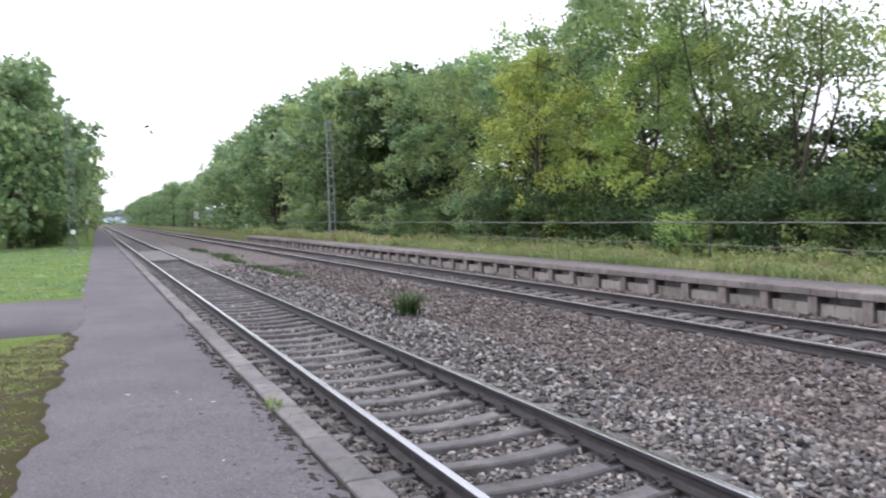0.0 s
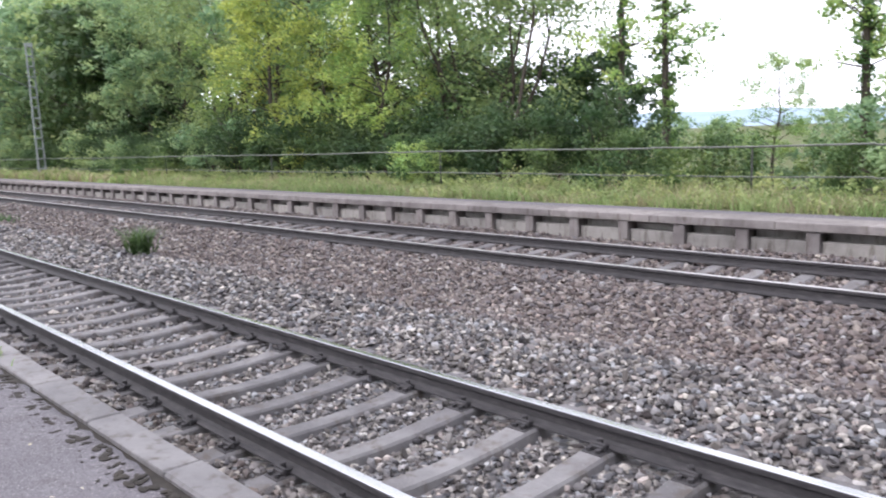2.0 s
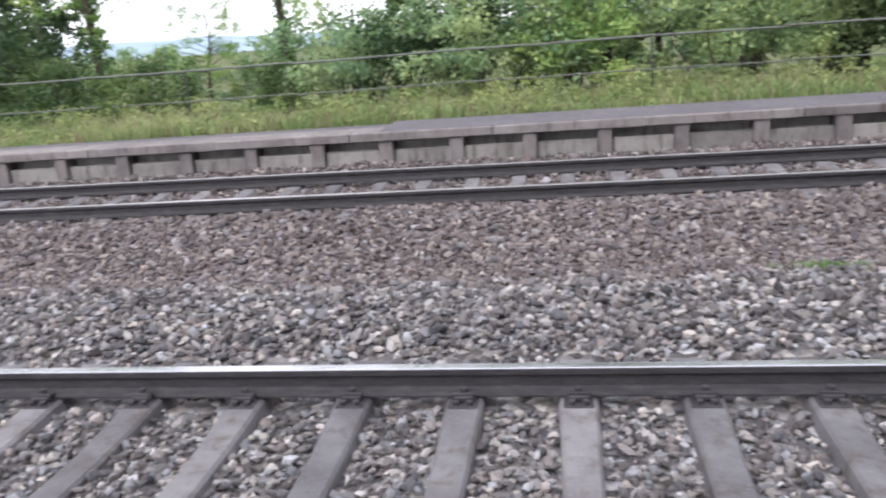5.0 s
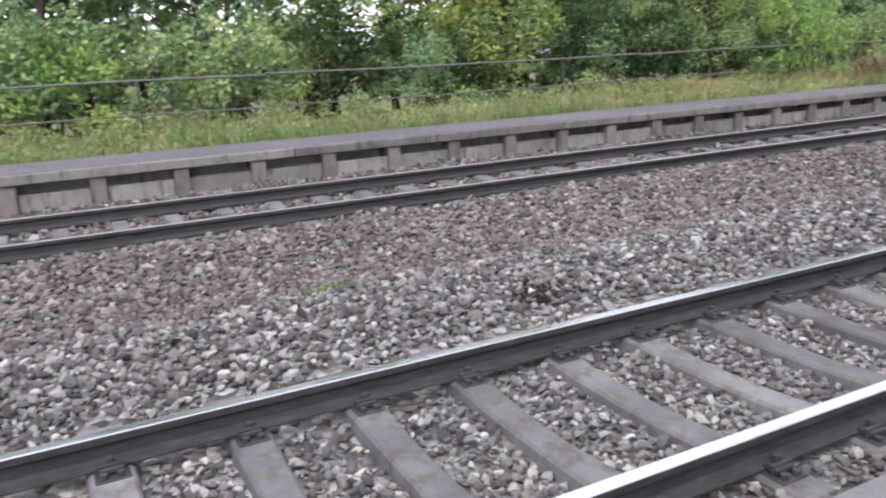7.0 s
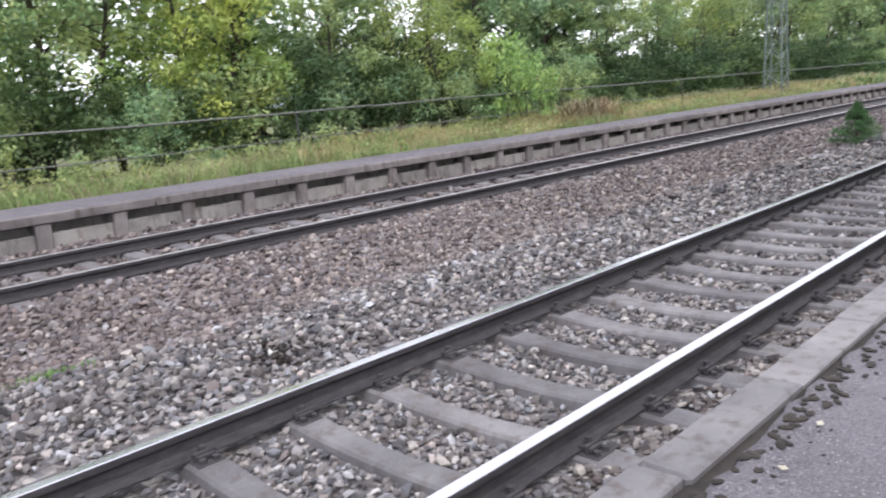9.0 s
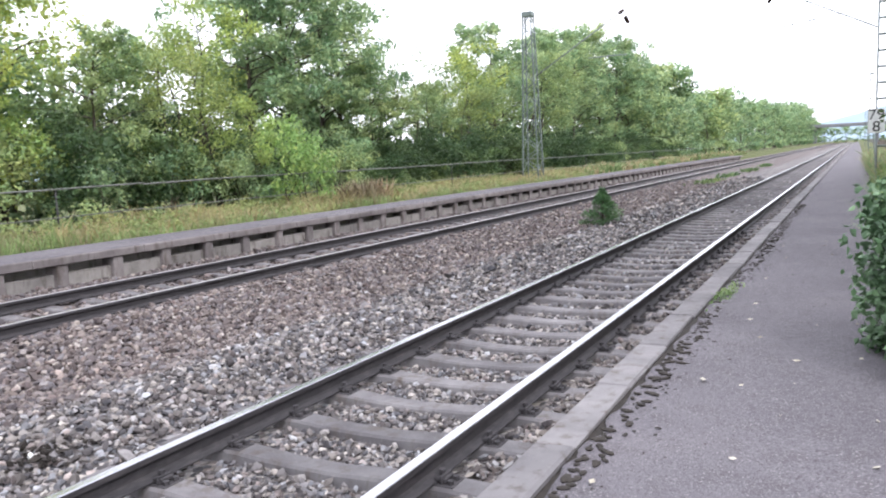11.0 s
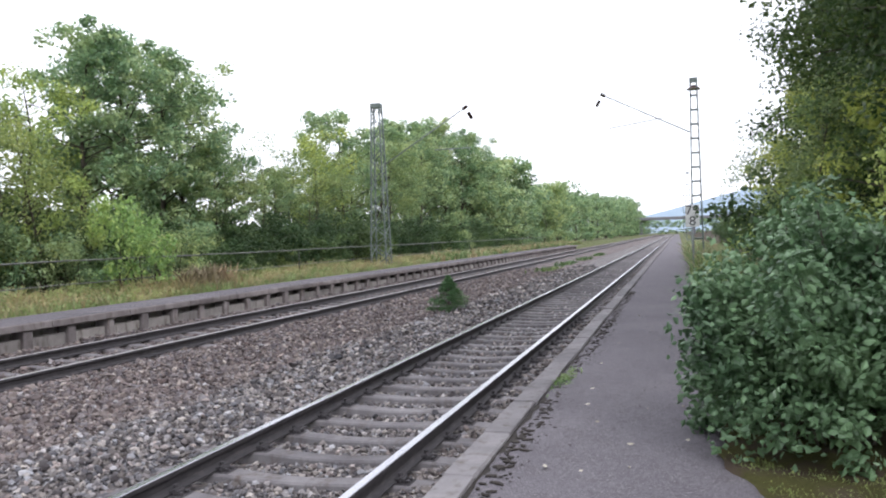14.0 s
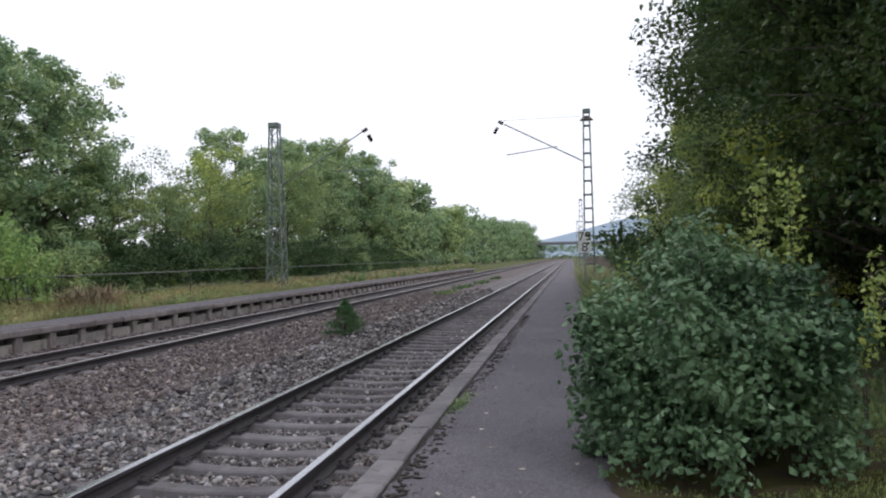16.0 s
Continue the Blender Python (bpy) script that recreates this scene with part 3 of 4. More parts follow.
    cuts = [(-1.25, 0.105, 0.14, -0.185), (-1.18, 0.1, 0.14, -0.168), (-0.9, 0.09, 0.14, -0.157), (-0.6, 0.088, 0.14, -0.157), (-0.42, 0.085, 0.13, -0.172), (-0.15, 0.078, 0.11, -0.186), (0.15, 0.078, 0.11, -0.186),
            (0.42, 0.085, 0.13, -0.172), (0.6, 0.088, 0.14, -0.157), (0.9, 0.09, 0.14, -0.157), (1.18, 0.1, 0.14, -0.168), (1.25, 0.105, 0.14, -0.185)]
    verts, faces = [], []
    for y, t, b, z in cuts:
        verts += [(-b, y, -0.36), (-t - 0.008, y, z - 0.016), (-t + 0.008, y, z), (t - 0.008, y, z), (t + 0.008, y, z - 0.016), (b, y, -0.36)]
    for k in range(len(cuts) - 1):
        faces += [(6 * k + j, 6 * k + j + 6, 6 * k + j + 7, 6 * k + j + 1) for j in range(5)]
    faces += [(0, 1, 4, 5), (1, 2, 3, 4)]
    e = 6 * (len(cuts) - 1)
    faces += [(e + 5, e + 4, e + 1, e), (e + 4, e + 3, e + 2, e + 1)]
    return raw_mesh("sleeper", verts, faces, SLEEPER)


def fastening_mesh():
    """Rib plate, two clips and two bolts at one rail seat."""
    bm = bmesh.new()
    add_box(bm, (-0.075, -0.17, -0.165), (0.075, 0.17, -0.1505), 0.004)
    for s in (-1, 1):
        add_box(bm, (-0.05, min(s * 0.045, s * 0.12), -0.147), (0.05, max(s * 0.045, s * 0.12), -0.118), 0.006)
        add_box(bm, (-0.06, min(s * 0.085, s * 0.105), -0.1515), (0.06, max(s * 0.085, s * 0.105), -0.105), 0.004)
        add_rod(bm, (0, s * 0.075, -0.12), (0, s * 0.075, -0.085), 0.02, sides=6)
        add_rod(bm, (0.035, s * 0.142, -0.152), (0.035, s * 0.142, -0.128), 0.019, sides=6)
        add_rod(bm, (-0.035, s * 0.142, -0.152), (-0.035, s * 0.142, -0.128), 0.019, sides=6)
    me = bpy.data.meshes.new("rail_fastening")
    bm.to_mesh(me)
    bm.free()
    me.materials.append(RUST)
    return me


def build_tracks():
    sl, fa, rng = sleeper_mesh(), fastening_mesh(), random.Random(2)
    for name, label, y, z, top, lo, hi, near in (("railway_track", "near railway track with shiny rails on concrete sleepers", 0.0, 0.0, RAIL_TOP, -130, 150, True),
                                              ("railway_track", "far railway track with dull brown rails in ballast", 6.1, 0.037, RAIL_DULL, -60, 90, False)):
        track = thing(name, label, "railway track", kind="structure", at=pose(0, y, z))
        me = rail_mesh(top, not near)
        for r in (0, 1.505):
            link_part("rail", me, track, "polished rail head" if near else "").location = (0, r, 0)
        for k in range(lo, hi):
            ob = link_part("sleeper", sl, track)
            sink = 0.0 if near else 0.004
            ob.matrix_basis = pose(0.6 * k + rng.uniform(-0.012, 0.012), 0.7525, rng.uniform(-0.004, 0.002) - sink, 0, 0, rng.uniform(-0.5, 0.5))
            if near and -16 <= k <= 28:
                for r in (-0.7525, 0.7525):
                    link_part("rail_fastening", fa, ob, "rusty rail fastening").location = (0, r, 0)
    bm = bmesh.new()
    for k in range(5):
        add_box(bm, (-50.5 + 2.4 * k, 0.12, -0.2), (-48.15 + 2.4 * k, 1.39, -0.03), 0.01)
    tagged(part("crossing_panel", bm, KERB), "pale concrete crossing slabs between the rails", "crossing", kind="structure")


# ---- plants ----
def tree_template(name, label, h, spread, leaf, per, clumps, size, seed, low=0.12, stems=1, gap=0.0, category="tree", bark=None, lean=0.0, clump=(0.13, 0.28)):
    """A tree or bush, h metres high: trunk with limbs, and a crown of leaf clumps round the limbs' ends."""
    rng = np.random.default_rng(seed)
    root = thing(name, label, category)
    tubes, tips = [], []
    for s in range(stems):
        base = np.array([0, 0, 0]) if stems == 1 else np.array([*rng.normal(scale=0.12 * spread, size=2), 0])
        sway = rng.normal(scale=0.04 * h, size=(5, 2)).cumsum(0) * 0.5 + (0 if stems == 1 else 1) * np.outer(np.linspace(0, 1, 5), rng.normal(scale=0.28 * spread, size=2)) + lean * np.linspace(0, 1, 5)[:, None]
        top = h * (0.9 if stems == 1 else rng.uniform(0.6, 0.95))
        line = [(base[0], base[1], -0.1)] + [(base[0] + sway[k, 0], base[1] + sway[k, 1], top * (k + 1) / 5) for k in range(5)]
        r0 = (0.0115 * h + 0.015) / (1 if stems == 1 else 1.6)
        tubes.append(tube(line, [r0 * f for f in (1.25, 0.95, 0.75, 0.5, 0.3, 0.1)], 6))
        line = np.array(line)
        for k in range(max(4, int(clumps / stems / 3))):
            f = low + (0.97 - low) * rng.random() ** 0.9
            at = np.array([np.interp(f * top, line[:, 2], line[:, j]) for j in range(3)])
            a = rng.uniform(0, 2 * math.pi)
            reach = spread * math.sqrt(max(0.05, 1 - ((f - 0.42) / 0.62) ** 2)) * rng.uniform(0.55, 1.08)
            tip = at + np.array([math.cos(a) * reach, math.sin(a) * reach, reach * rng.uniform(0.05, 0.55)])
            mid = (at + tip) / 2 + [0, 0, 0.1 * reach] + rng.normal(scale=0.06 * reach, size=3)
            r = max(0.008, r0 * 0.42 * (1 - 0.7 * f))
            tubes.append(tube([at, mid, tip], [r, r * 0.6, r * 0.15], 3))
            tips += [tip, mid * 0.35 + tip * 0.65 + rng.normal(scale=0.12 * spread, size=3), mid + rng.normal(scale=0.14 * spread, size=3)]
        tips.append(line[-1])
    tips = np.array(tips)
    tips = tips[rng.random(len(tips)) > gap]
    tips[:, 2] = tips[:, 2].clip(0.05 * h, h)
    radii = spread * rng.uniform(*clump, len(tips))
    link_part("trunk", raw_mesh("trunk", *many_tubes(tubes), bark or BARK, True), root, "grey-brown trunk and limbs")
    link_part("crown", raw_mesh("crown", *clump_leaves(tips, radii, per, size, rng), leaf), root)
    return root


def ivy_tree(x, y, h, wrap, seed):
    """A slim tree whose trunk is wrapped in ivy, with an airy crown high up."""
    rng = np.random.default_rng(seed)
    root = thing("ivy_clad_tree", "slim tree with ivy wrapped round its trunk" if wrap > 0.15 else "slim bare-trunked tree with an airy crown", "tree", "trees behind the far platform", at=pose(x, y, 0.2))
    bow = rng.normal(scale=0.12, size=2)
    line = np.array([(bow[0] * math.sin(2.2 * f), bow[1] * math.sin(2 * f), h * f - 0.1) for f in np.linspace(0, 1, 8)])
    tubes, tips = [tube(line, [0.13 - 0.015 * k for k in range(8)], 7)], []
    for k in range(34):
        f = rng.uniform(0.3, 0.98)
        at = np.array([np.interp(f * h, line[:, 2], line[:, j]) for j in range(3)])
        a, reach = rng.uniform(0, 2 * math.pi), rng.uniform(0.5, 1.7) * (1.15 - 0.6 * f)
        tip = at + [math.cos(a) * reach, math.sin(a) * reach, reach * rng.uniform(0.0, 0.6)]
        tubes.append(tube([at, (at + tip) / 2 + [0, 0, 0.08], tip], [0.026, 0.016, 0.005], 3))
        tips += [tip, (at + tip) / 2 + rng.normal(scale=0.15, size=3)]
    link_part("trunk", raw_mesh("trunk", *many_tubes(tubes), BARK, True), root, "dark upright trunk and thin limbs")
    tips = np.array(tips)
    link_part("crown", raw_mesh("crown", *clump_leaves(tips, rng.uniform(0.2, 0.42, len(tips)), 46, 0.11, rng), LEAF_FRESH), root)
    n = int(60 + 160 * wrap)
    f = rng.random(n) ** 1.2 * 0.72
    c = np.stack([np.interp(f * h, line[:, 2], line[:, j]) for j in range(3)], 1)
    a = rng.uniform(0, 2 * math.pi, n)
    c[:, :2] += (wrap * (0.45 + 0.55 * rng.random(n)) * (1.1 - 0.6 * f))[:, None] * np.stack([np.cos(a), np.sin(a)], 1)
    link_part("ivy", raw_mesh("ivy", *clump_leaves(c, rng.uniform(0.08, 0.2, n) * (1 if wrap > 0.15 else 0.6), 40, 0.085, rng), LEAF_IVY), root, "dark green climbing ivy")


def plant(template, x, y, z, scale, turn, group="", tall=1.0):
    ob = copy_thing(template, pose(x, y, z, 0, 0, turn) @ Matrix.Diagonal((scale, scale, scale * tall, 1)))
    if group:
        ob["group"] = group
    return ob


def drop_template(ob):
    for o in (*ob.children_recursive, ob):
        bpy.data.objects.remove(o)


def far_woods(template, places):
    """The woods far off, past counting: every tree turned and sized on its own, in one mesh."""
    verts, faces, slots, total = [], [], [], 0
    for slot, child in enumerate(template.children):
        me = child.data
        v = np.empty(len(me.vertices) * 3)
        me.vertices.foreach_get("co", v)
        v = v.reshape(-1, 3)
        f = np.empty(len(me.loops), dtype=int)
        me.loops.foreach_get("vertex_index", f)
        side = me.polygons[0].loop_total
        f = f.reshape(-1, side)
        if side == 4:
            f = np.concatenate([f[:, :3], f[:, [0, 2, 3]]])
        for x, y, z, size, turn in places:
            a = math.radians(turn)
            spin = np.array([[math.cos(a), math.sin(a), 0], [-math.sin(a), math.cos(a), 0], [0, 0, 1]])
            verts.append(v @ spin * size + [x, y, z])
            faces.append(f + total)
            slots.append(np.full(len(f), slot))
            total += len(v)
    me = raw_mesh("distant_woods", np.concatenate(verts), np.concatenate(faces), template.children[0].data.materials[0])
    me.materials.append(template.children[1].data.materials[0])
    me.polygons.foreach_set("material_index", np.concatenate(slots).astype(np.int32))
    tagged(new("distant_woods", me), "distant green woods along the line and across the valley", "woods", kind="stuff")


def build_woods():
    T = {
        "maple": tree_template("deciduous_tree", "tall leafy green maple behind the railing", 10, 3.3, LEAF_GREEN, 84, 140, 0.165, 11, 0.1, gap=0.12, clump=(0.09, 0.2)),
        "ash": tree_template("deciduous_tree", "airy green ash with sky between its branches", 10, 3.1, LEAF_FRESH, 84, 125, 0.13, 12, 0.2, gap=0.26, clump=(0.1, 0.22)),
        "willow": tree_template("deciduous_tree", "grey-green willow with many thin stems", 9, 3.6, LEAF_OLIVE, 80, 135, 0.135, 13, 0.1, stems=4, gap=0.2),
        "yellow": tree_template("deciduous_tree", "tree with yellowing autumn leaves", 9, 2.6, LEAF_YELLOW, 78, 115, 0.145, 14, 0.08, gap=0.1),
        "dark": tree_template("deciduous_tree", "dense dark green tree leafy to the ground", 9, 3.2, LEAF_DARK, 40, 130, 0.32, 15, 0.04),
        "bush": tree_template("bush", "leafy green bush in the verge", 2.4, 1.5, LEAF_GREEN, 52, 40, 0.12, 16, 0.05, stems=4, category="bush", clump=(0.16, 0.3)),
        "light": tree_template("bush", "bright yellow-green leafy bush", 2.4, 1.5, LEAF_FRESH, 52, 40, 0.12, 26, 0.05, stems=4, category="bush", clump=(0.16, 0.3)),
        "gold": tree_template("bush", "yellow-green bush beside the platform", 2.5, 1.5, LEAF_YELLOW, 52, 40, 0.12, 20, 0.05, stems=4, category="bush", clump=(0.16, 0.3)),
        "scrub": tree_template("bush", "olive green scrub behind the railing, shade put into its dark leaves", 2.6, 1.7, LEAF_DARK, 52, 40, 0.12, 17, 0.03, stems=5, category="bush", clump=(0.16, 0.3)),
        "bramble": tree_template("bush", "low bramble thicket with shade put into its dark leaves", 1.5, 1.5, LEAF_SHADED_DULL, 50, 36, 0.11, 18, 0.02, stems=5, category="bush", clump=(0.16, 0.3)),
        "far": tree_template("deciduous_tree", "distant green tree beside the line", 11, 4.4, LEAF_GREEN, 26, 66, 0.52, 19, 0.03),
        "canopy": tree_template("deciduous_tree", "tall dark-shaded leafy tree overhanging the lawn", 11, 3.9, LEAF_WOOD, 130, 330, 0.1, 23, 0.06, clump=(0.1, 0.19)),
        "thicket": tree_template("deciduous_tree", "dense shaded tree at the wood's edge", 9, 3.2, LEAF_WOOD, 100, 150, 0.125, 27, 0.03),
        "back": tree_template("deciduous_tree", "green tree deeper in the belt", 10, 3.6, LEAF_GREEN, 32, 90, 0.36, 22, 0.05),
    }
    rng, away = random.Random(21), []
    # the tree belt's height along the line
    tall = lambda x: float(np.interp(x, [-130, -115, -95, -75, -62, -45, -36, -27, -18, -13, -6, 0, 8], [9.4, 11.2, 12.0, 12.6, 12.8, 11.8, 11.2, 10.6, 10.2, 8.8, 6.5, 7.4, 7.8]))
    kinds = lambda x: ("maple", "dark", "maple", "ash") if x < -40 else ("maple", "ash", "willow", "maple") if x < -24 else ("willow", "ash", "willow") if x < -13 else ("ash",) if x < -4 else ("maple", "maple", "ash") if x < 5 else ("ash", "yellow", "willow")
    x = -116.0
    while x < 13:
        k = kinds(x)[rng.randrange(len(kinds(x)))] if abs(x) < 50 else "back"
        if not -14.8 < x < -1.8:
            h = tall(x) * rng.uniform(0.8 if x > -50 else 0.9, 1.05) / (9 if k in ("willow", "yellow", "dark") else 10)
            y = 15.6 + rng.uniform(-0.8, 1.6) + (1.5 if -14 < x < 4 else 0)
            plant(T[k], x, y, 0.3, h, rng.uniform(0, 360), "trees behind the far platform")
        x += rng.uniform(2.5, 3.6) if x > -50 else rng.uniform(3.4, 4.6)
    x = -110.0
    while x < -22:
        plant(T["back"], x, 19.5 + rng.uniform(-1, 1.5), 0.0, tall(x) * rng.uniform(0.82, 1.02) / 10, rng.uniform(0, 360), "trees behind the far platform")
        x += rng.uniform(3.8, 5)
    # Added dark trees fill the low gaps, standing in for shade deep in the belt.
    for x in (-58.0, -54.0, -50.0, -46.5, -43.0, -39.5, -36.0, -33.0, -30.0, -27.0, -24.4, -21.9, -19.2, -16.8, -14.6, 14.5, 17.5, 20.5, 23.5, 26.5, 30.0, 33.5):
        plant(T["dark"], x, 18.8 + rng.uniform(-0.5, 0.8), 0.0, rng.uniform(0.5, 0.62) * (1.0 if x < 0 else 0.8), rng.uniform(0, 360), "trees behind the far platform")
    # right of the middle: each crown stands out against the sky
    for x, y, h, k in ((13.6, 14.4, 5.2, "maple"), (16.6, 14.2, 5.6, "willow"), (19.0, 15.6, 6.9, "yellow"), (21.6, 16.6, 9.1, "maple"), (23.6, 16.2, 9.4, "maple"), (25.6, 16.6, 9.2, "maple"), (27.8, 16.8, 8.2, "maple"), (27.0, 14.9, 5.6, "maple"), (29.6, 15.6, 6.4, "willow"),
                       (32.6, 15.4, 5.2, "maple"), (35.4, 15.6, 5.9, "willow"), (38.6, 16.2, 7.8, "yellow"), (41.2, 16.2, 9.2, "maple"), (44.8, 15.6, 7.8, "willow"), (48.6, 16.2, 9.2, "maple"), (53.2, 16.4, 10.4, "maple"),
                       (57.2, 16.4, 11.2, "maple"), (62.0, 16.2, 11.4, "maple"), (66.5, 16.2, 11.2, "maple"), (72.0, 15.8, 9.8, "willow"), (80.0, 15.6, 9.6, "dark")):
        plant(T[k], x, y, 0.3, h / (9 if k in ("willow", "yellow", "dark") else 10), rng.uniform(0, 360), "trees behind the far platform")
    x = 14.0
    while x < 118:
        h = float(np.interp(x, [14, 20, 26, 32, 40, 55, 68, 80, 95, 118], [5.5, 6.2, 7, 5.4, 7.0, 9.6, 11.2, 10.2, 9.2, 9.4]))
        plant(T["back"], x, 19 + rng.uniform(-1, 1.5), 0.0, h * rng.uniform(0.75, 1.05) / 10, rng.uniform(0, 360), "trees behind the far platform")
        if x > 64:
            plant(T["back"], x + 2, 15.5 + rng.uniform(-1, 1), 0.0, h * rng.uniform(0.7, 1.05) / 10, rng.uniform(0, 360), "trees behind the far platform")
        x += rng.uniform(3.8, 5.4)
    for x, y, h, k, turn in ((-26.2, 14.2, 9.4, "yellow", 30), (-23.6, 13.9, 7.0, "yellow", 160), (-19.6, 13.9, 7.2, "ash", 90), (-1.6, 15.4, 7.4, "maple", 70), (0.8, 15.0, 7.4, "maple", 10), (3.8, 14.8, 7.4, "maple", 200), (6.6, 15.2, 7.6, "maple", 300), (9.4, 15.0, 7.2, "yellow", 120), (11.6, 15.0, 6.4, "ash", 60)):
        plant(T[k], x, y, 0.2, h / 10, turn, "trees behind the far platform")
    for k in range(6):
        plant(T["back"], 0.6 + 2.5 * k, 18.6 + rng.uniform(-0.4, 0.8), 0.0, rng.uniform(0.6, 0.7), rng.uniform(0, 360), "trees behind the far platform")
    # the opening: a sapling, low growth behind it, and woods across the valley
    tagged(plant(T["ash"], -7.95, 16.2, 0.2, 0.33, 25), "small spindly young tree in a gap of the belt", "tree")
    for x, h, r, seed in ((-12.05, 8.6, 0.1, 71), (-10.6, 8.4, 0.34, 72), (-5.8, 7.6, 0.2, 73), (-3.2, 8.0, 0.42, 74)):
        ivy_tree(x, 16.0, h, r, seed)
    for x in (-17, -14.2, -11.6, -9.4, -7.2, -5.0, -2.5, 0.4):
        plant(T["bush"], x, 17.4 + rng.uniform(-0.6, 1.2), -0.1, rng.uniform(0.68, 0.84), rng.uniform(0, 360), "bushes behind the railing")
    x = -110.0
    while x < 40:
        away.append((x, 95 + rng.uniform(-12, 20), -3.2, rng.uniform(0.48, 0.66), rng.uniform(0, 360)))
        x += rng.uniform(5, 8)
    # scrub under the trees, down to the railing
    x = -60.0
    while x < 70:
        # Left and right of the middle, dark leaves stand in for shade under the crowns.
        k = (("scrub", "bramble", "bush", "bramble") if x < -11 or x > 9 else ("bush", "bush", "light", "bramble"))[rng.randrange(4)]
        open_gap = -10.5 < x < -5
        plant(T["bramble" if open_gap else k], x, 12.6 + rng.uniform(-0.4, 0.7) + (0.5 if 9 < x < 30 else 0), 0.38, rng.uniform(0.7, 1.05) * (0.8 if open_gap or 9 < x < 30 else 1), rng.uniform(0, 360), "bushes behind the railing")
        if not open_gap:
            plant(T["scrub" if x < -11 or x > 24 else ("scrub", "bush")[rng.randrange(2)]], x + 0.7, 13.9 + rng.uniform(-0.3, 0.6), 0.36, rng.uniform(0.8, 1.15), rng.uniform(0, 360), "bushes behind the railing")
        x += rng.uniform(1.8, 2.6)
    tagged(plant(T["light"], 17.6, 11.7, 0.4, 0.86, 40, tall=1.3), "bright yellow-green young tree against the railing", "bush")["group"] = ""
    tagged(plant(T["light"], -15.6, 11.9, 0.4, 0.55, 80), "small bright yellow-green bush behind the railing", "bush")["group"] = ""
    # far off along the line, on both sides
    for sx in (-1, 1):
        x = 120.0
        while x < 420:
            away.append((sx * x, 17 + rng.uniform(-1.5, 3) - (1 if sx > 0 else 0), 0.0, rng.uniform(0.85, 1.15) * (1.25 if 235 < sx * x < 300 else 0.9 if sx > 0 else 0.92), rng.uniform(0, 360)))
            x += rng.uniform(6, 9)
    for k in range(34):
        x = 125 + 6.5 * k
        away.append((x, -13 - 0.03 * x + rng.uniform(-3, 2), 0.0, rng.uniform(0.32, 0.5), rng.uniform(0, 360)))
    for k in range(14):
        away.append((-150 - 13 * k, 12 + rng.uniform(-1, 2), 0.0, rng.uniform(0.5, 0.9), rng.uniform(0, 360)))
    for k in range(26):
        away.append((372 + rng.uniform(-8, 8), -52 + 4.2 * k, 0.0, rng.uniform(0.6, 0.8), rng.uniform(0, 360)))
        away.append((-425 + rng.uniform(-8, 8), -62 + 4.2 * k, 0.0, rng.uniform(0.6, 0.8), rng.uniform(0, 360)))
    # the near side: left lawn's wood
    x = -66.0
    while x > -330:
        near = x > -125
        plant(T["back" if near else "far"], x, (-8.5 if near else -7.2) + rng.uniform(-0.8, 0.8), 0.0, rng.uniform(1.42, 1.58) * (1 if near else 1.0), rng.uniform(0, 360), "trees beyond the lawn")
        plant(T["scrub"], x - 1, -6.3 + rng.uniform(-0.5, 0.5), 0.0, rng.uniform(0.9, 1.3), rng.uniform(0, 360), "bushes beyond the lawn")
        x -= rng.uniform(4.0, 5.5) if near else rng.uniform(7, 10)
    for k in range(9):
        plant(T["back"], -64 + 3.5 * rng.uniform(-0.4, 0.4), -12 - 4.2 * k, 0, rng.uniform(1.2, 1.45), rng.uniform(0, 360), "trees beyond the lawn")
        plant(T["scrub"], -62, -10 - 3.5 * k, 0, rng.uniform(1.0, 1.5), rng.uniform(0, 360), "bushes beyond the lawn")
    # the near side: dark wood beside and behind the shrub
    # The dark and back trees behind are added, mostly unseen, to block light.
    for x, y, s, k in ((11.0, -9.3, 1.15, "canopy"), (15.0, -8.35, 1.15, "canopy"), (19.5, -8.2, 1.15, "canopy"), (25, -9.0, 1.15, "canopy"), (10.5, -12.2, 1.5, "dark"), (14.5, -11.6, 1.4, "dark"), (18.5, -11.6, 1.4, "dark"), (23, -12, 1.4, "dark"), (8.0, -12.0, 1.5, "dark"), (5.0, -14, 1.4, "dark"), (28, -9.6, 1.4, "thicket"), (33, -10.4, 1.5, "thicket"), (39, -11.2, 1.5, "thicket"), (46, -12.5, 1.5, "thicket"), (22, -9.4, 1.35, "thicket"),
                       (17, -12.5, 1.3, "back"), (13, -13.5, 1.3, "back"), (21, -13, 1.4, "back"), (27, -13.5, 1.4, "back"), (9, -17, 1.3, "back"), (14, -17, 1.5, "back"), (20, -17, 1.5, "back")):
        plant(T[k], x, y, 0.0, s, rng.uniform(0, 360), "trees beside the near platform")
    x = 40.0
    while x < 115:
        plant(T["far"], x, -11 - 0.06 * x + rng.uniform(-0.8, 0.8), 0, rng.uniform(0.7, 0.85), rng.uniform(0, 360), "trees beside the near platform")
        x += rng.uniform(5, 8)
    for x, y, s, k in ((16.0, -5.6, 0.5, "yellow"), (18.6, -5.3, 0.56, "willow"), (21.6, -5.5, 0.62, "yellow"), (25.0, -5.8, 0.6, "maple"), (29, -6.2, 0.6, "willow")):
        plant(T[k], x, y, 0.0, s, rng.uniform(0, 360), "trees beside the near platform")
    x = 36.0
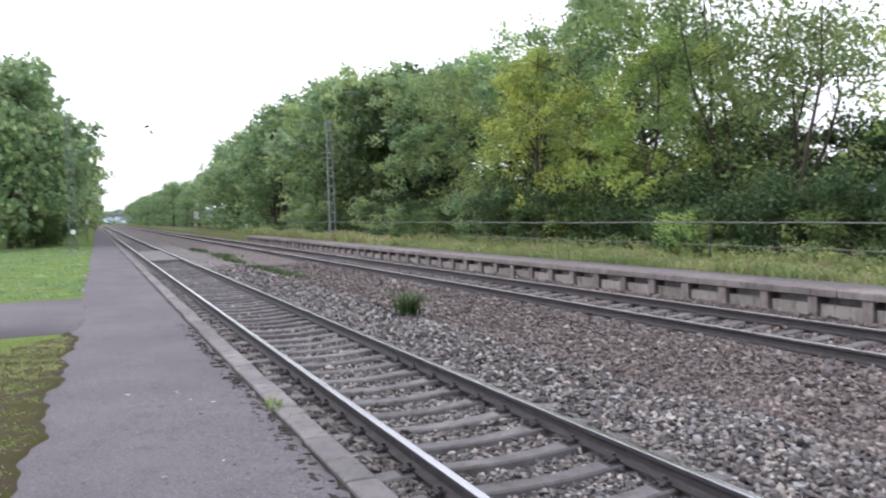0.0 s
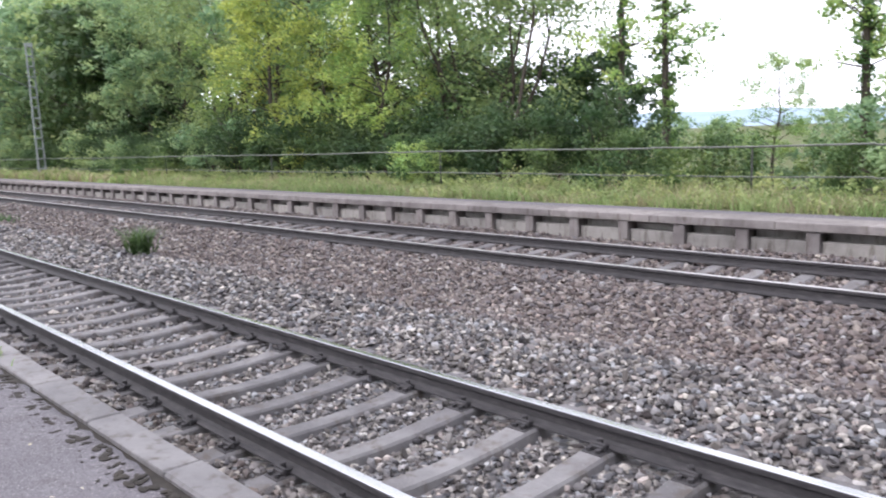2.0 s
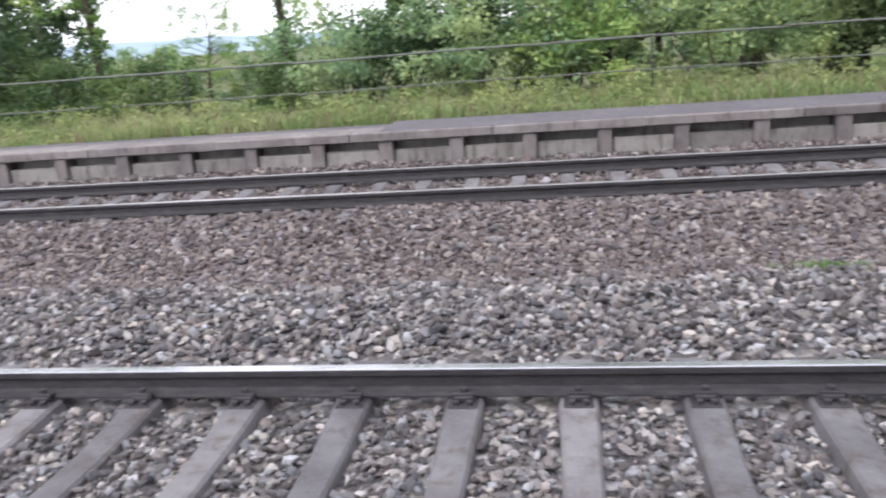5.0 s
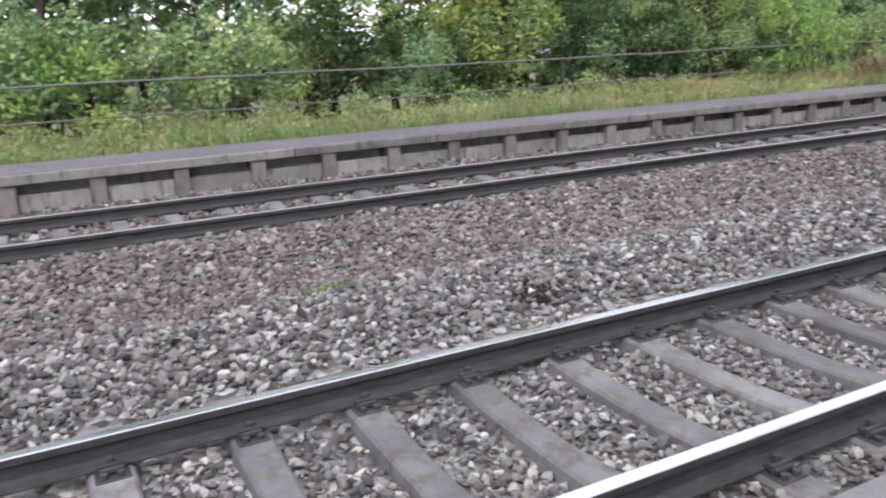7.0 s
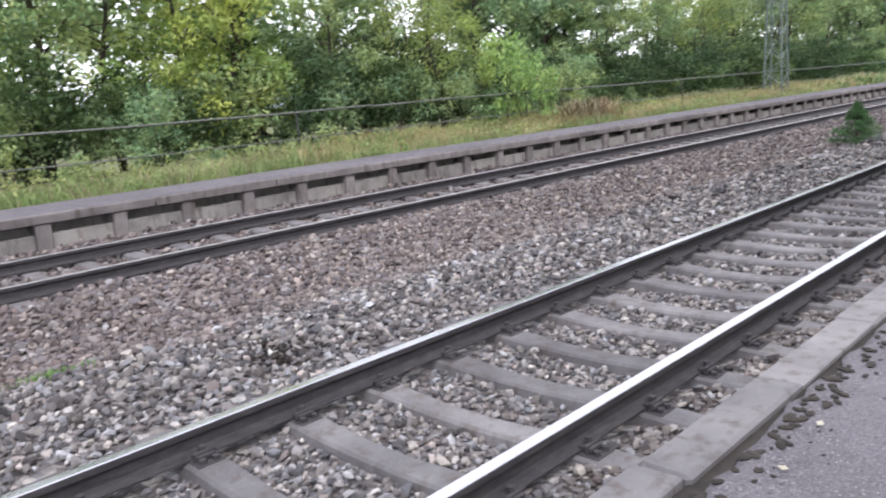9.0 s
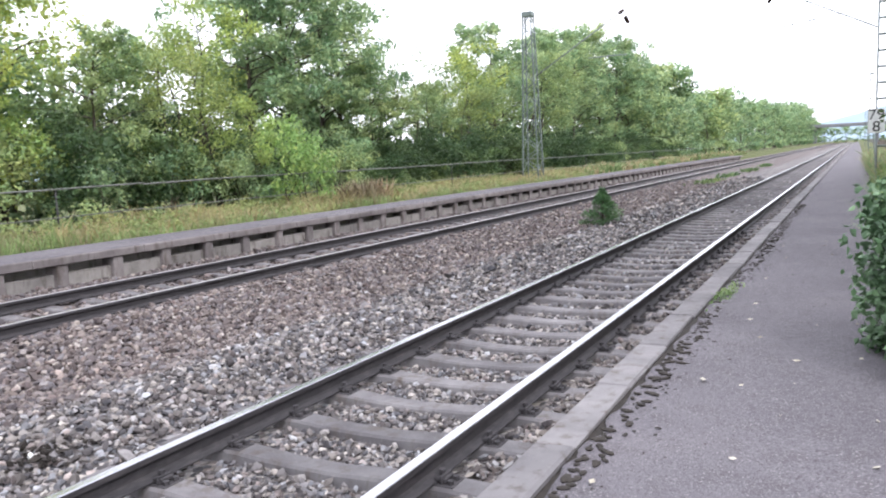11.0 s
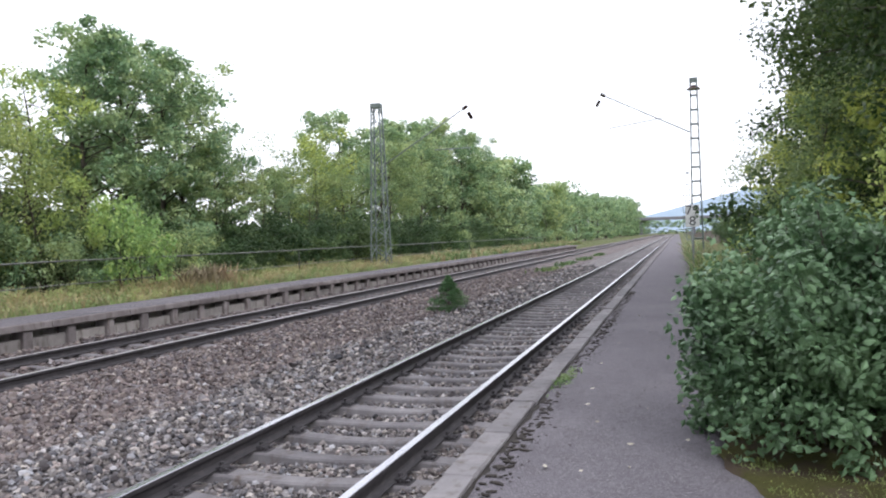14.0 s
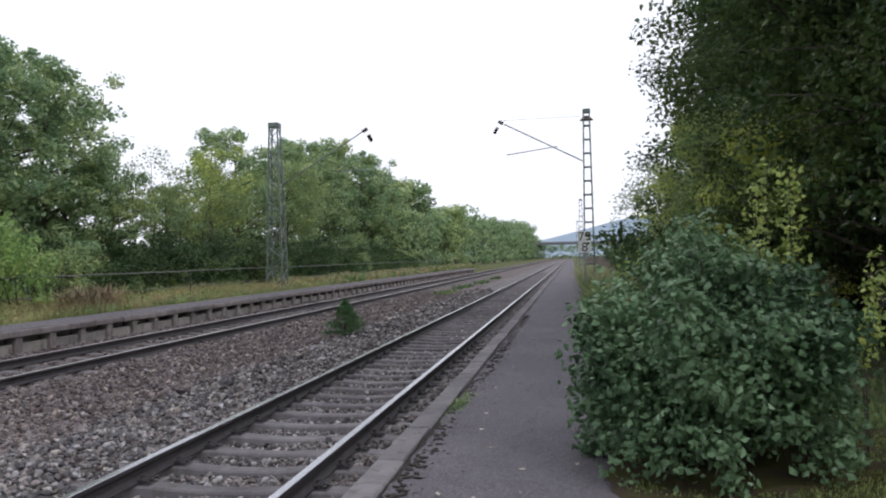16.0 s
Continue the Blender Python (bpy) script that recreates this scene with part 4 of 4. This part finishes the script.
    while x < 125:
        plant(T["scrub"], x, -5.6 - 0.03 * x + rng.uniform(-0.6, 0.6), 0.0, rng.uniform(0.8, 1.3), rng.uniform(0, 360), "bushes beside the near platform")
        x += rng.uniform(3, 4.5)
    for x, y, s, k in ((14.6, -4.9, 0.75, "gold"), (16.4, -5.2, 1.1, "scrub"), (18.6, -5.2, 1.15, "gold"), (20.4, -5.5, 1.25, "scrub"), (23, -5.6, 1.2, "gold"), (26, -5.8, 1.2, "scrub"), (29.5, -6, 1.2, "scrub")):
        plant(T[k], x, y, 0.0, s, rng.uniform(0, 360), "bushes beside the near platform")
    far_woods(T["far"], away)
    for o in T.values():
        drop_template(o)


def build_shrub():
    """The broad dogwood at the platform's edge."""
    rng = np.random.default_rng(31)
    root = thing("shrub", "broad blue-green leafy shrub overhanging the asphalt edge", "shrub", at=pose(6.98, -3.13, 0.02))
    tips = []
    for k in range(70):
        a = rng.uniform(0, 2 * math.pi)
        reach = 1.0 * math.sqrt(rng.random())
        top = 1.78 * (1 - 0.45 * reach ** 2) * rng.uniform(0.65, 1.05)
        end = np.array([math.cos(a) * reach * 1.05, math.sin(a) * reach, top])
        start = np.array([math.cos(a), math.sin(a), 0]) * 0.25 * reach + [0, 0, -0.05]
        mid = (start + end) / 2 + [0, 0, 0.15] + rng.normal(scale=0.06, size=3)
        link_part("stem", raw_mesh("stem", *tube([start, mid, end], [0.011, 0.008, 0.003], 5), BARK, True), root, "thin brown stem" if k == 0 else "")
        for f in (0.35, 0.55, 0.75, 0.9, 1.0):
            tips.append(start * (1 - f) ** 2 + 2 * mid * f * (1 - f) + end * f * f + rng.normal(scale=0.07, size=3))
    for k in range(120):
        a, z = rng.uniform(0, 2 * math.pi), rng.uniform(0.05, 1.1)
        r = 0.98 * (1 - 0.2 * max(0.0, z - 0.25)) * rng.uniform(0.85, 1.03)
        tips.append(np.array([math.cos(a) * r * 1.03, math.sin(a) * r, z]))
    tips = np.array(tips)
    link_part("foliage", raw_mesh("foliage", *clump_leaves(tips, rng.uniform(0.13, 0.26, len(tips)), 72, 0.063, rng, slim=0.36, ragged=0.75), LEAF_BLUE), root)
    # long yellowish shoots that stick out
    for k, (x, y, h) in enumerate(((7.6, -3.95, 2.3), (7.4, -3.7, 2.1), (7.9, -4.1, 2.2), (8.3, -3.9, 2.4), (7.6, -4.5, 1.55), (7.2, -4.35, 1.35))):
        sprig = thing("sprig", "thin upright shoot with pale yellow-green leaves", "shoot", "shoots round the shrub", at=pose(x, y, 0.02))
        line = [(0, 0, -0.05), (0.05, 0.02, h * 0.5), (0.12 * math.cos(k), 0.12 * math.sin(k), h)]
        link_part("stem", raw_mesh("stem", *tube(line, [0.009, 0.007, 0.003], 5), BARK, True), sprig)
        c = np.array([np.array(line[1]) * (1 - f) + np.array(line[2]) * f for f in np.linspace(0.1, 1, 7)])
        link_part("foliage", raw_mesh("foliage", *clump_leaves(c, np.full(7, 0.12), 16, 0.06, rng), LEAF_YELLOW), sprig)


def blades(x, y, z, height, rng, width=0.012, lean=0.35):
    n = len(x)
    a = rng.uniform(0, 2 * math.pi, n)
    d = np.stack([np.cos(a), np.sin(a), 0 * a], 1)
    side = np.stack([-np.sin(a), np.cos(a), 0 * a], 1)
    p = np.stack([x, y, z], 1)
    h = height[:, None]
    bow = lean * (0.4 + rng.random((n, 1)))
    w = width * (0.6 + 0.8 * rng.random((n, 1)))
    verts = np.stack([p - side * w, p + side * w, p + d * h * bow * 0.35 + side * w * 0.8 + [0, 0, 1] * h * 0.6, p + d * h * bow * 0.35 - side * w * 0.8 + [0, 0, 1] * h * 0.6, p + d * h * bow + [0, 0, 1] * h], 1).reshape(-1, 3)
    i = np.arange(n)[:, None] * 5
    return verts, np.concatenate([i + [0, 1, 2], i + [0, 2, 3], i + [3, 2, 4]], 1).reshape(-1, 3)


def build_grass():
    rng = np.random.default_rng(41)

    def field(name, label, x0, x1, y0, y1, n, h0, h1, mat, width=0.012, z=0.38, keep=None):
        x, y = rng.uniform(x0, x1, n), rng.uniform(y0, y1, n)
        cx, cy = rng.uniform(x0, x1, n // 14 + 1), rng.uniform(y0, y1, n // 14 + 1)
        own = rng.integers(0, len(cx), n)
        tuft = rng.random(n) < 0.7
        x, y = np.where(tuft, cx[own] + rng.normal(scale=0.09, size=n), x), np.where(tuft, cy[own] + rng.normal(scale=0.09, size=n), y)
        ok = (y > y0) & (y < y1)
        if keep is not None:
            ok &= keep(x, y)
        x, y = x[ok], y[ok]
        tall = (h0 + (h1 - h0) * rng.random(len(x))) * (0.65 + 0.35 * np.sin(0.9 * x + 1.3 * y) * np.sin(0.37 * x - 0.8 * y) + 0.2 * rng.random(len(x)))
        ob = new(name, raw_mesh(name, *blades(x, y, np.full(len(x), z) if np.isscalar(z) else z(x, y), tall, rng, width, 0.75), mat))
        tagged(ob, label, "grass", kind="stuff")

    field("tall_grass", "uncut green grass on the far platform", -30, 38, 9.55, 12.4, 46000, 0.1, 0.36, GRASS_BLADE, 0.009)
    field("dry_grass", "straw-coloured dry grass on the far platform", -30, 38, 9.6, 12.2, 22000, 0.15, 0.46, GRASS_DRY, 0.007)
    field("tall_grass", "uncut grass along the far verge", -75, -30, 9.55, 12.4, 7000, 0.25, 0.6, GRASS_BLADE, 0.035)
    field("dry_grass", "straw-coloured dry grass along the far verge", -75, -30, 9.6, 12.2, 5000, 0.25, 0.6, GRASS_DRY, 0.03)
    field("tall_grass", "uncut grass along the far verge", 38, 100, 9.55, 12.4, 8000, 0.25, 0.6, GRASS_BLADE, 0.04)
    field("dry_grass", "straw-coloured dry grass along the far verge", 38, 100, 9.6, 12.2, 7000, 0.3, 0.65, GRASS_DRY, 0.035)
    lawn = lambda x, y: (y < edge_line(x) - 0.05) & ~((x > -21.2) & (x < -13.6))
    field("lawn", "short green lawn beside the platform", -66, -20.8, -9, -2.3, 17000, 0.04, 0.1, LEAF_GREEN, 0.02, 0.0, lawn)
    field("lawn", "thin mossy grass beside the asphalt", -14, -3, -4.6, -2.6, 22000, 0.015, 0.05, GRASS_BLADE, 0.006, 0.03, lawn)
    field("lawn", "short grass and moss round the shrub", 8, 18, -8, -2.3, 9000, 0.03, 0.12, LEAF_SHADED_DULL, 0.01, 0.03, lawn)
    field("lawn", "bright moss and thin grass at the asphalt edge", 3.2, 9.5, -5.2, -2.2, 34000, 0.015, 0.06, LEAF_OLIVE, 0.004, 0.035, lambda x, y: lawn(x, y) & (np.hypot(x - 7.0, y + 3.13) > 0.9))
    weeds = lambda x, y: y < edge_line(x) - 0.1
    field("tall_grass", "rank weeds beside the near platform", 11, 60, -4.4, -2.4, 9000, 0.3, 1.0, GRASS_BLADE, 0.025, 0.0, weeds)
    field("dry_grass", "dry stalks beside the near platform", 11, 60, -4.4, -2.4, 5000, 0.4, 1.1, GRASS_DRY, 0.02, 0.0, weeds)

    field("tall_grass", "tall weeds leaning over the asphalt edge", 10, 26, -3.7, -2.35, 7000, 0.25, 0.85, GRASS_BLADE, 0.012, 0.0, lambda x, y: y < edge_line(x) + 0.08)
    field("dry_grass", "brown dry stalks on the far platform", 9, 40, 9.7, 12.0, 8000, 0.25, 0.62, GRASS_DRY, 0.008)
    n = 170
    c = np.stack([rng.uniform(9.8, 30, n), -2.55 - 1.2 * rng.random(n), 0.08 + 0.75 * rng.random(n)], 1)
    ob = new("broad_weeds", raw_mesh("broad_weeds", *clump_leaves(c, rng.uniform(0.12, 0.3, n), 34, 0.085, rng), LEAF_OLIVE))
    tagged(ob, "leafy olive weeds beside the near platform", "weeds", kind="stuff")
    # broad-leaved weeds on the far platform
    n = 2100
    c = np.stack([rng.uniform(-32, 40, n), 9.68 + 2.7 * rng.random(n) ** 0.9, np.full(n, 0.42)], 1)
    c[:, 2] += (0.1 + 0.14 * (c[:, 1] - 9.6)) * rng.random(n)
    ob = new("broad_weeds", raw_mesh("broad_weeds", *clump_leaves(c, rng.uniform(0.1, 0.28, n), 26, 0.07, rng), LEAF_VERGE))
    tagged(ob, "low broad-leaved weeds among the grass", "weeds", kind="stuff")


def weed_tuft(name, label, x, y, spread, h, n, mat, seed, z=None):
    rng = np.random.default_rng(seed)
    px, py = x + rng.normal(scale=spread[0], size=n), y + rng.normal(scale=spread[1], size=n)
    base = ballast_level(px, py) - 0.01 if z is None else np.full(n, z)
    ob = new(name, raw_mesh(name, *blades(px, py, base, h * (0.5 + 0.6 * rng.random(n)), rng, 0.006 + 0.0007 * abs(x), 0.8), mat))
    tagged(ob, label, "weed", kind="stuff")


def build_track_weeds():
    weed_tuft("weed", "dark green weed tuft standing in the ballast", -13.5, 3.12, (0.09, 0.09), 0.5, 240, LEAF_DARK, 51)
    weed_tuft("weed", "small pale green weed flat on the stones", 2.36, 3.37, (0.15, 0.07), 0.06, 200, LEAF_IVY, 52)
    weed_tuft("weed", "yellow-green weeds in the kerb joint", -7.3, -0.74, (0.16, 0.04), 0.09, 34, LEAF_OLIVE, 53, 0.03)
    weed_tuft("weed", "grass tuft growing along the kerb", 9.2, -0.86, (0.3, 0.05), 0.05, 240, GRASS_BLADE, 54, 0.02)
    for k, (x, n) in enumerate(((19.05, 260), (18.3, 90), (20.0, 110))):
        weed_tuft("weed", "reddish-brown dead seed stalks on the far platform", x, 10.3, (0.2, 0.15), 0.75, n, STALK, 90 + k, 0.4)
    rng = np.random.default_rng(58)
    px, py = 3.52 + rng.normal(scale=0.13, size=46), 2.34 + rng.normal(scale=0.07, size=46)
    v, f = stone_arrays(px, py, rng.uniform(0.04, 0.075, 46), rng, OCTA, OCTA_FACES)
    tagged(new("dark_stones", raw_mesh("dark_stones", v + np.array([0, 0, 0.025]), f, SOIL)), "patch of blackened stones on the ballast shoulder", "gravel", kind="stuff")
    v, f = stone_arrays(np.array([3.43]), np.array([2.36]), np.array([0.085]), rng, OCTA, OCTA_FACES)
    tagged(new("pale_stone", raw_mesh("pale_stone", v + np.array([0, 0, 0.04]), f, SIGN_WHITE)), "single white stone among the ballast", "stone")
    for k, (x, y) in enumerate(((-26.6, 3.7), (-35.9, 3.5), (-28.6, 3.6), (-42, 3.9), (-50, 3.6), (40, 4.3), (48, 4.4), (56, 4.3), (66, 4.2))):
        weed_tuft("weed", "dull green weeds between the tracks", x, y, (1.2, 0.22), 0.2, 200, LEAF_DARK if x < 0 else LEAF_SHADED_DULL, 60 + k)


def build_spruce():
    rng = np.random.default_rng(33)
    root = thing("spruce", "small self-sown spruce growing in the ballast", "conifer", at=pose(17.58, 2.95, -0.1))
    link_part("trunk", raw_mesh("trunk", *tube([(0, 0, -0.05), (0, 0, 0.45), (0.01, 0, 0.9)], [0.025, 0.018, 0.004], 6), BARK, True), root)
    tubes, c, r = [], [], []
    for k in range(85):
        f = rng.random() ** 0.8
        a = rng.uniform(0, 2 * math.pi)
        reach = 0.54 * (1.02 - f) * rng.uniform(0.75, 1.1)
        z = 0.08 + 0.78 * f
        tip = np.array([math.cos(a) * reach, math.sin(a) * reach, z + 0.05 * reach])
        tubes.append(tube([(0, 0, z), tip], [0.006, 0.002], 4))
        for g in (0.4, 0.7, 1.0):
            c.append(tip * g + np.array([0, 0, z]) * (1 - g))
            r.append(0.05 + 0.03 * (1 - f))
    link_part("branchwork", raw_mesh("branchwork", *many_tubes(tubes), BARK, True), root)
    link_part("foliage", raw_mesh("foliage", *clump_leaves(np.array(c), np.array(r), 26, 0.05, rng, slim=0.14), LEAF_SPRUCE), root)


# ---- railing, masts, sign ----
def build_railing():
    rail = thing("railing", "old grey pipe railing with two bars behind the far platform", "railing")
    for z, r in ((1.385, 0.018), (0.86, 0.012)):
        for k in range(-15, 20):
            v, f = tube([(4.0 * k + d, 11.0, z + 0.012 * math.sin(1.7 * k + d)) for d in (0, 1, 2, 3, 4.0)], [r] * 5, 7)
            link_part("bar", raw_mesh("bar", v, f, PIPE, True), rail)
    for k in range(-7, 11):
        rod_part("post", (8.0 * k + 2, 11.02, 0.2), (8.0 * k + 2, 11.02, 1.37), 0.016, RUST, rail)


def lattice_mast(name, label, x, y, h, wide, top, z0, crossed, material):
    """A lattice mast: legs that lean in towards the top, battens, and diagonals where it has them."""
    mast = thing(name, label, "catenary mast", "catenary masts", at=pose(x, y, z0))
    half = lambda z: (wide + (top - wide) * z / h) / 2
    depth = lambda z: half(z) * (0.9 if crossed else 0.35)
    corner = lambda sx, sy, z: (sx * depth(z), sy * half(z), z)
    for sx in (-1, 1):
        for sy in (-1, 1):
            rod_part("leg", corner(sx, sy, -0.5), corner(sx, sy, h), 0.038 if crossed else 0.034, material, mast, sides=4)
    steps = 15 if crossed else 13
    for k in range(steps):
        a, b = h * k / steps, h * (k + 1) / steps
        for sx in (-1, 1):
            if crossed:
                s = 1 if k % 2 else -1
                rod_part("brace", corner(sx, -s, a), corner(sx, s, b), 0.021, material, mast, sides=4)
            else:
                rod_part("batten", corner(sx, -1, b - 0.02), corner(sx, 1, b - 0.02), 0.04, material, mast, sides=4)
        if crossed:
            for sy in (-1, 1):
                s = 1 if k % 2 else -1
                rod_part("brace", corner(-s, sy, a), corner(s, sy, b), 0.02, material, mast, sides=4)
    box_part("cap", (-depth(h) - 0.04, -half(h) - 0.04, h - 0.08), (depth(h) + 0.04, half(h) + 0.04, h + 0.12), material, mast, bevel=0.01)
    box_part("footing", (-0.45, -0.5, -0.7), (0.45, 0.5, 0.02), KERB, mast, "concrete footing", 0.03)
    return mast


def insulator(parent, a, b, r=0.085):
    a, b = Vector(a), Vector(b)
    bm = bmesh.new()
    add_rod(bm, a, b, r * 0.45)
    for k in range(6):
        p, q = a.lerp(b, (k + 0.1) / 6), a.lerp(b, (k + 0.75) / 6)
        add_rod(bm, p, q, r, r * 0.55, 10)
    part("insulator", bm, CERAMIC, parent, "brown ribbed insulator", smooth=False)


def cantilever(mast, foot, tip, arm_from, arm_to):
    """The slanting tube, its insulators at the upper end and the steady arm, in the mast's own axes."""
    foot, tip = Vector(foot), Vector(tip)
    rod_part("cantilever_tube", foot, foot.lerp(tip, 0.93), 0.028, GALV, mast)
    d = (tip - foot).normalized()
    insulator(mast, foot.lerp(tip, 0.94), tip, 0.095)
    down = Vector((0, d.y * 0.25, -0.42))
    insulator(mast, tip + down * 0.55 - d * 0.1, tip + down * 1.2 - d * 0.1, 0.095)
    rod_part("steady_arm", arm_from, arm_to, 0.022, GALV, mast)


def build_masts():
    m = lattice_mast("catenary_mast", "slender grey lattice mast on the far verge", -43.7, 10.42, 6.75, 0.34, 0.28, 0.4, False, GALV)
    cantilever(m, (0, -0.1, 4.6), (0, -3.2, 6.3), (0, -2.4, 5.25), (0, -4.0, 5.2))
    rod_part("tie_rod", (0, 0, 6.55), (0, -2.0, 6.6), 0.016, GALV, m)
    m = lattice_mast("catenary_mast", "tapered grey steel lattice mast with crossed bracing", 32.4, 10.35, 7.05, 0.72, 0.36, 0.4, True, GREEN_STEEL)
    cantilever(m, (0, -0.3, 4.5), (0, -4.1, 6.75), (0, -2.6, 5.0), (0, -4.2, 5.0))
    m = lattice_mast("catenary_mast", "slender ladder-like steel mast beside the near platform", 36.0, -2.87, 8.0, 0.46, 0.26, 0.05, False, GREEN_STEEL)
    cantilever(m, (0, 0.2, 5.8), (0, 3.95, 7.75), (0, 1.3, 6.5), (0, 3.6, 6.2))
    rod_part("tie_rod", (0, 0.1, 7.8), (0, 3.9, 7.78), 0.006, GALV, m)
    bm = bmesh.new()
    add_rod(bm, (0, 0, 7.62), (0, 0, 7.8), 0.32, 0.1, 10)
    part("hood", bm, CERAMIC, m, "dark round hood near the mast's top")
    m = lattice_mast("catenary_mast", "slender lattice mast at the end of the lawn", -52.0, -3.35, 8.0, 0.46, 0.3, 0.05, False, GREEN_STEEL)
    cantilever(m, (0, 0.2, 5.8), (0, 4.6, 7.7), (0, 1.5, 6.4), (0, 4.0, 6.2))
    for x, y in ((92, -3.2), (150, -3.2), (-110, -3.4)):
        m = lattice_mast("catenary_mast", "distant lattice mast beside the line", x, y, 8.0, 0.46, 0.3, 0.0, False, GREEN_STEEL)


def letters(text, size, parent):
    cu = bpy.data.curves.new("numerals", "FONT")
    cu.body, cu.size, cu.align_x, cu.align_y, cu.extrude = text, size, "CENTER", "CENTER", 0.002
    tmp = bpy.data.objects.new("numerals", cu)
    scene.collection.objects.link(tmp)
    me = bpy.data.meshes.new_from_object(tmp.evaluated_get(bpy.context.evaluated_depsgraph_get()))
    bpy.data.objects.remove(tmp)
    me.materials.clear()
    me.materials.append(SIGN_BLACK)
    return link_part("numerals", me, parent, "black painted numerals")


def build_sign():
    sign = thing("distance_sign", "white hectometre board with black numerals on a thin post", "sign", at=pose(25.0, -2.49, 0.0))
    rod_part("post", (0.03, 0, -0.3), (0.03, 0, 2.36), 0.03, GALV, sign)
    plate = box_part("plate", (-0.012, -0.2, 1.72), (0.0, 0.2, 2.37), SIGN_WHITE, sign, "white enamel plate", 0.003)
    for text, z in (("79", 2.2), ("8", 1.88)):
        ob = letters(text, 0.4, plate)
        ob.matrix_basis = Matrix(((0, 0, -1, -0.0135), (-1, 0, 0, 0), (0, 1, 0, z), (0, 0, 0, 1)))


def build_small_boards():
    """White boards down the line to the left, and the plate on the mast."""
    for x, y, z, w, h, label in ((-105.0, 10.0, 2.3, 0.6, 0.95, "white board on a post beyond the far platform"), (-80.0, -2.75, 1.9, 0.3, 0.45, "small white board at the platform's end")):
        board = thing("line_sign", label, "sign", at=pose(x, y, 0.0))
        rod_part("post", (-0.05, 0, -0.5), (-0.05, 0, z + h / 2), 0.04, GALV, board)
        box_part("plate", (0.0, -w / 2, z - h / 2), (0.02, w / 2, z + h / 2), SIGN_WHITE, board, bevel=0.004)
    bm = bmesh.new()
    add_rod(bm, (-51.7, -3.35, 1.28), (-51.67, -3.35, 1.28), 0.15, sides=20)
    tagged(part("mast_plate", bm, SIGN_WHITE), "round white enamel plate fixed to the mast", "sign")


# ---- far distance ----
def build_bridge(name, x, z, y0, y1):
    b = thing(name, "low grey road bridge far down the line", "bridge")
    box_part("deck", (x - 4, y0, z), (x + 4, y1, z + 0.55), BRIDGE, b)
    box_part("parapet", (x - 4.2, y0, z + 0.55), (x - 3.9, y1, z + 1.15), BRIDGE, b)
    for y in (y0 + 8, -8, 12.5):
        box_part("pier", (x - 2, y - 0.6, -1), (x + 2, y + 0.6, z), BRIDGE, b)


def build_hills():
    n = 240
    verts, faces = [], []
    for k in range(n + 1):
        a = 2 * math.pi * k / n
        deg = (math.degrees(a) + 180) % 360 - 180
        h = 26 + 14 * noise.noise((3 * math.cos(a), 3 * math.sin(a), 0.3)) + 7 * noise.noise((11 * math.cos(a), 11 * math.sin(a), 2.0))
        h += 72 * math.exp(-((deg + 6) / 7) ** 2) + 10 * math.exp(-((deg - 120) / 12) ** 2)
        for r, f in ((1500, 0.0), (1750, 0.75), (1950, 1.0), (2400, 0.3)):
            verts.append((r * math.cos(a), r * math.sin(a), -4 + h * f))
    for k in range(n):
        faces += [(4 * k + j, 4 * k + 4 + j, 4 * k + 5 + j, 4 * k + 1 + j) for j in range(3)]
    tagged(new("backdrop", raw_mesh("backdrop", verts, faces, HILL, True)), "distant wooded hills with haze put into their blue colour", "hills", kind="structure")


def build_litter():
    """Black crumbs along the kerb, pale leaves on the asphalt."""
    rng = random.Random(77)
    bm = bmesh.new()
    for k in range(1700):
        x = rng.uniform(-14, 22)
        y = -0.82 - abs(rng.gauss(0, 0.13)) if rng.random() < 0.88 else rng.uniform(-2.4, -0.9)
        s = rng.uniform(0.006, 0.02) * (1.35 if y > -0.95 else 0.55)
        made = bmesh.ops.create_icosphere(bm, subdivisions=1, radius=s, matrix=pose(x, y, 0.039, 0, 0, rng.uniform(0, 360)) @ Matrix.Diagonal((rng.uniform(1, 2.4), 1, 0.35, 1)))
    tagged(part("soil_crumbs", bm, SOIL), "black crumbs of soil and moss along the kerb", "dirt", kind="stuff")
    for k in range(60):
        x, y, s = rng.uniform(-9, 16), rng.uniform(-2.3, -0.95), rng.uniform(0.012, 0.038)
        bm = bmesh.new()
        vs = [bm.verts.new(v) for v in ((-s, 0, 0.004), (0, -s * 0.55, 0), (s, 0, 0.006), (0, s * 0.55, 0.008), (0, 0, -0.002))]
        for j in range(4):
            bm.faces.new((vs[j], vs[(j + 1) % 4], vs[4]))
        ob = part("fallen_leaf", bm, LITTER)
        ob.matrix_basis = pose(x, y, 0.047, 0, 0, rng.uniform(0, 360))
        tagged(ob, "small pale fallen leaf on the asphalt", "leaf", "fallen leaves")


build_ground()
build_ballast()
build_near_platform()
build_hills()
build_bridge("road_bridge", 330, 6.2, -40, 16)
build_bridge("road_bridge", -330, 3.6, -60, 60)
build_woods()
build_shrub()
build_spruce()
build_railing()
build_masts()
build_sign()
build_small_boards()
build_grass()
build_track_weeds()
build_litter()
build_stones()
build_tracks()
build_kerb()
build_far_platform()
